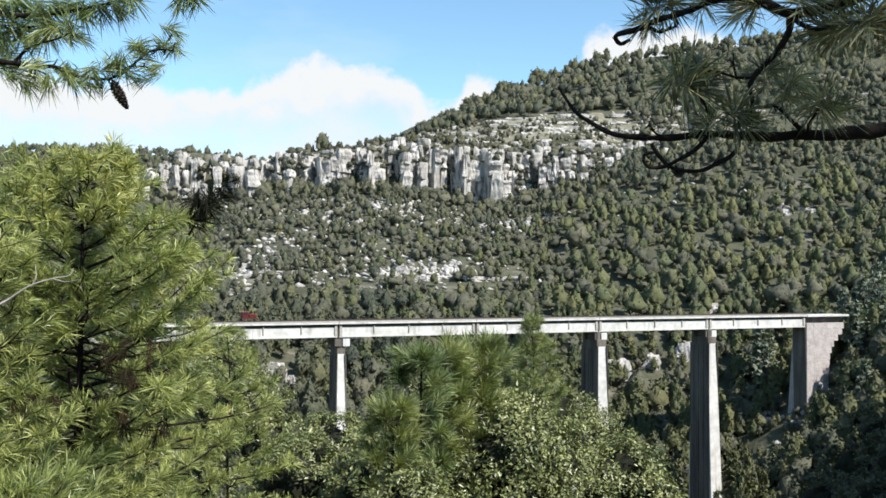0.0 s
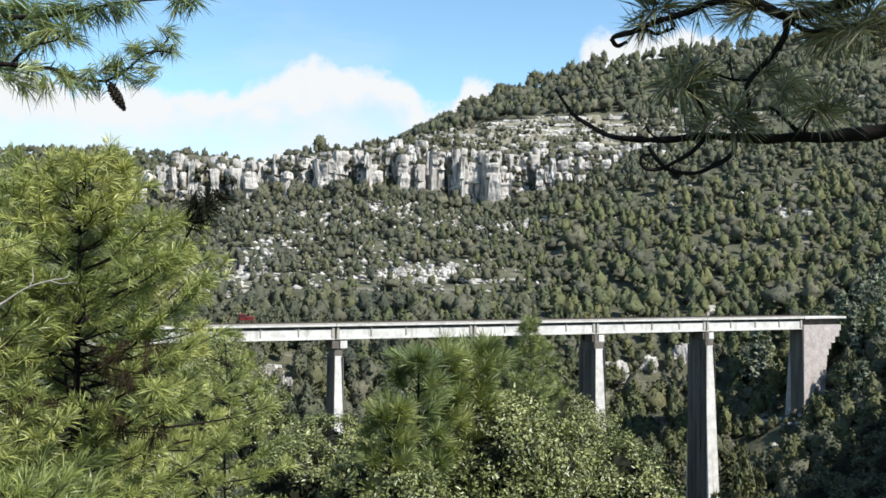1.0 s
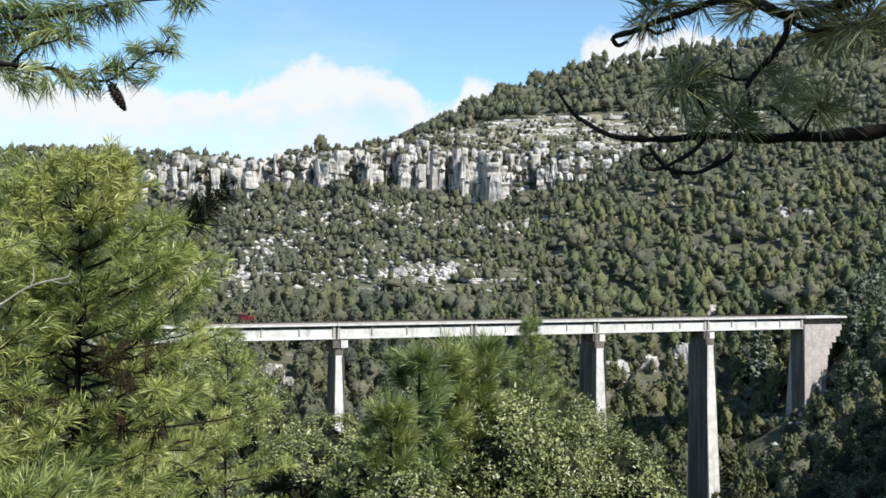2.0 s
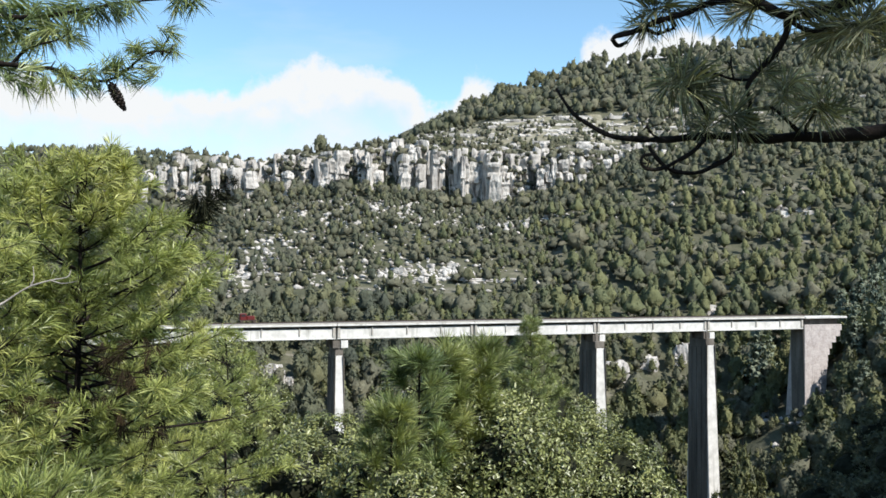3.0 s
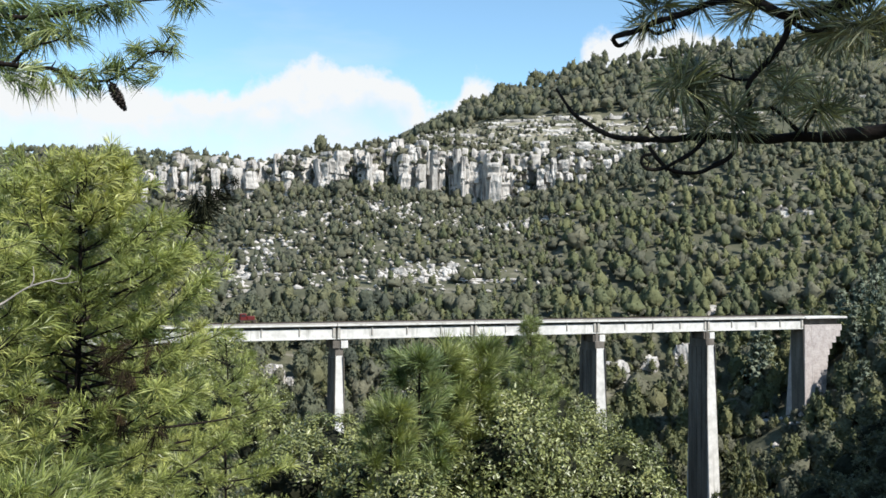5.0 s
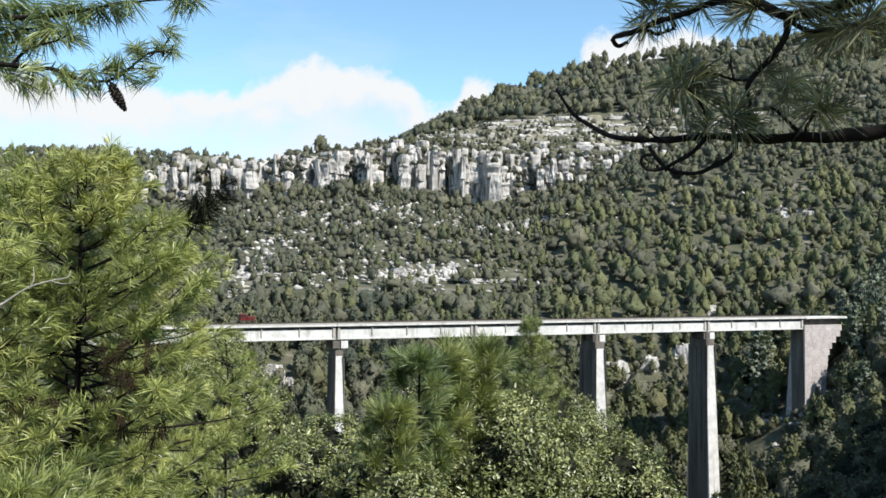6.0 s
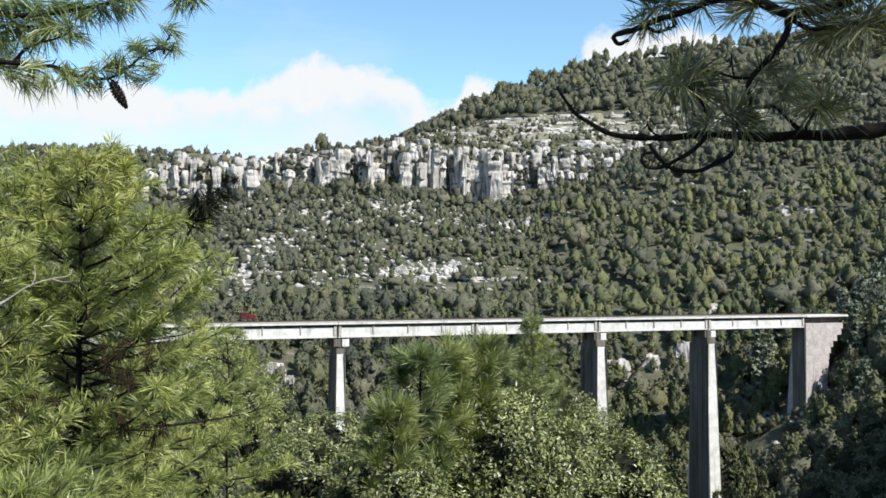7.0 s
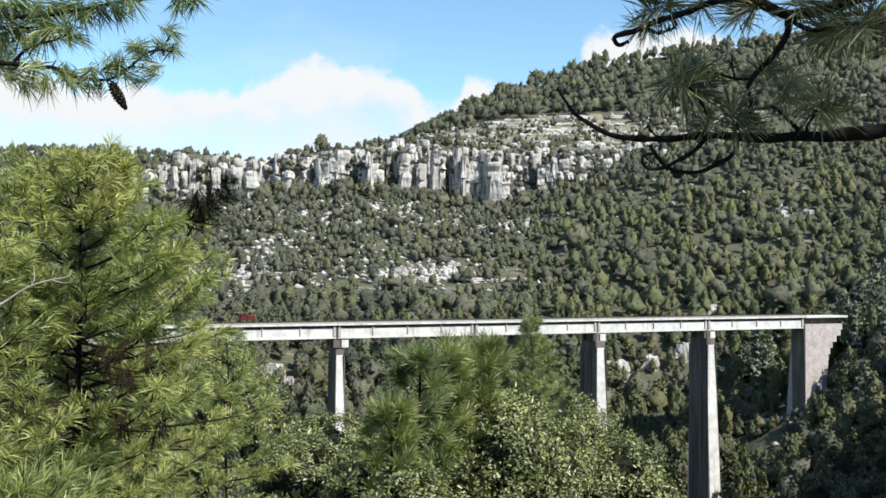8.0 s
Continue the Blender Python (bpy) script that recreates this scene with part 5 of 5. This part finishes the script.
def dark_tip(parent):
    """A shoot at the outer edge of the front pine, its shade put into near-black needles."""
    off = np.array(parent.location)
    rng = random.Random(8)
    for pts in ([(-2.97, 11.0, 0.56), (-2.88, 11.0, 0.72), (-2.77, 11.0, 0.92), (-2.62, 11.0, 1.1), (-2.4, 11.0, 1.24)],
                [(-2.77, 11.0, 0.92), (-2.57, 11.0, 1.0), (-2.39, 11.0, 1.0)]):
        line = smooth_line([np.array(p) - off for p in pts], 4)
        v, f = tube(line, np.linspace(0.014, 0.005, len(line)), 6)
        part("limb", mesh_of("limb", v, f, [BARK], smooth=True), None, parent)
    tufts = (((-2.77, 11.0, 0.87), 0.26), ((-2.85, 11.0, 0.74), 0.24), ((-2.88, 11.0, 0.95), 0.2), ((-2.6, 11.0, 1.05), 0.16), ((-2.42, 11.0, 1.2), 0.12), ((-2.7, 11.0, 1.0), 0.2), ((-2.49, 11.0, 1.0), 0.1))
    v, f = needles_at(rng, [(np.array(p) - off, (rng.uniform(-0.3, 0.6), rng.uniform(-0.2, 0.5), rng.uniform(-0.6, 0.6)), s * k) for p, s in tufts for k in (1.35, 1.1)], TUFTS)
    tagged(part("shaded_needles", mesh_of("shaded_needles", v, f, [SHADED_NEEDLE]), None, parent, "needles coloured near black as shade on an outer shoot"), kind="stuff")


dark_tip(front_pine)


def dead_twigs(parent):
    """Bare lower twigs with withered brown needles inside the crown."""
    off = np.array(parent.location)
    rng = random.Random(18)
    spots = []
    for i in range(26):
        foot = np.array((-4.15 + rng.uniform(-0.05, 0.05), 10.95, -1.75 + 0.045 * i)) - off
        side = rng.choice((-1, 1, 1))
        end = foot + np.array((side * rng.uniform(0.35, 1.25), rng.uniform(-0.9, -0.2), rng.uniform(-0.35, 0.25)))
        mid = (foot + end) / 2 + np.array((0, 0, -0.06))
        v, f = tube(smooth_line([foot, mid, end], 4), np.linspace(0.013, 0.004, 9), 5)
        part("dead_limb", mesh_of("dead_limb", v, f, [BARK], smooth=True), None, parent)
        for q in (0.55, 0.8, 1.0):
            if rng.random() < 0.75:
                spots.append((foot + (end - foot) * q, (rng.uniform(-0.5, 0.5), rng.uniform(-0.4, 0.4), rng.uniform(-1.0, 0.1)), rng.uniform(0.12, 0.2)))
    v, f = needles_at(rng, spots, FANS, 0.3)
    tagged(part("withered_needles", mesh_of("withered_needles", v, f, [DEAD_NEEDLE]), None, parent, "withered brown needles"), kind="stuff")


dead_twigs(front_pine)
pine("pine_tree", "slender pine beside the viewpoint", -4.0, 5.4, 4.8, 0.85, 82, 0.2, 0.62, 0.6, 3, bark_r=0.08)


def motions():
    """A light breeze: the bough, a pine and the sapling sway a little about their feet."""
    def sway(thing, rows):
        home = thing.matrix_world.copy() if not thing.parent else thing.matrix_basis.copy()
        walk(thing, [(t, home @ pose(dx, 0, dz, rx, ry, 0)) for t, dx, dz, rx, ry in rows])

    sway(right_bough, [(0.0, 0.001, 0, 0, 0), (1.5, -0.001, 0, 0, 0.02), (3.0, -0.001, 0, 0, 0), (4.5, 0, 0, 0, 0.01), (6.0, -0.001, 0, 0, 0), (6.5, -0.005, 0, 0, 0.02), (7.0, -0.004, 0, 0, 0.02), (7.5, 0, 0, 0, 0), (8.0, 0.001, 0, 0, 0)])
    sway(left_bough, [(0.0, 0, 0, 0, 0), (0.5, 0, 0.002, 0, -0.03), (1.5, 0, 0, 0, 0.03), (3.0, -0.002, 0, 0, 0.02), (4.0, 0, 0, 0, 0), (6.0, 0, 0, 0, 0.02), (7.0, 0, 0.002, 0, -0.04), (8.0, 0, 0.001, 0, -0.02)])
    sway(sapling, [(0.0, 0, 0, 0, 0), (1.0, 0, 0, 0.1, 0), (3.0, 0, 0, 0, 0), (3.8, 0, 0, -0.1, 0), (4.5, 0, 0.01, -0.2, -0.35), (5.8, 0, 0.012, -0.3, -0.6), (6.5, 0, 0.012, -0.3, -0.5), (7.0, 0, 0, 0, -0.1), (7.5, 0, 0.005, 0, -0.1), (8.0, 0, 0.006, -0.1, -0.6)])
    sway(front_pine, [(0.0, 0, 0, 0, 0), (1.0, 0, 0, 0, 0), (3.0, 0, 0, 0, 0), (6.0, 0, 0, 0, 0), (6.5, 0, 0, 0, -0.08), (7.0, 0, 0, 0, -0.08), (7.5, 0, 0, 0, 0), (8.0, 0, 0, 0, -0.02)])


motions()
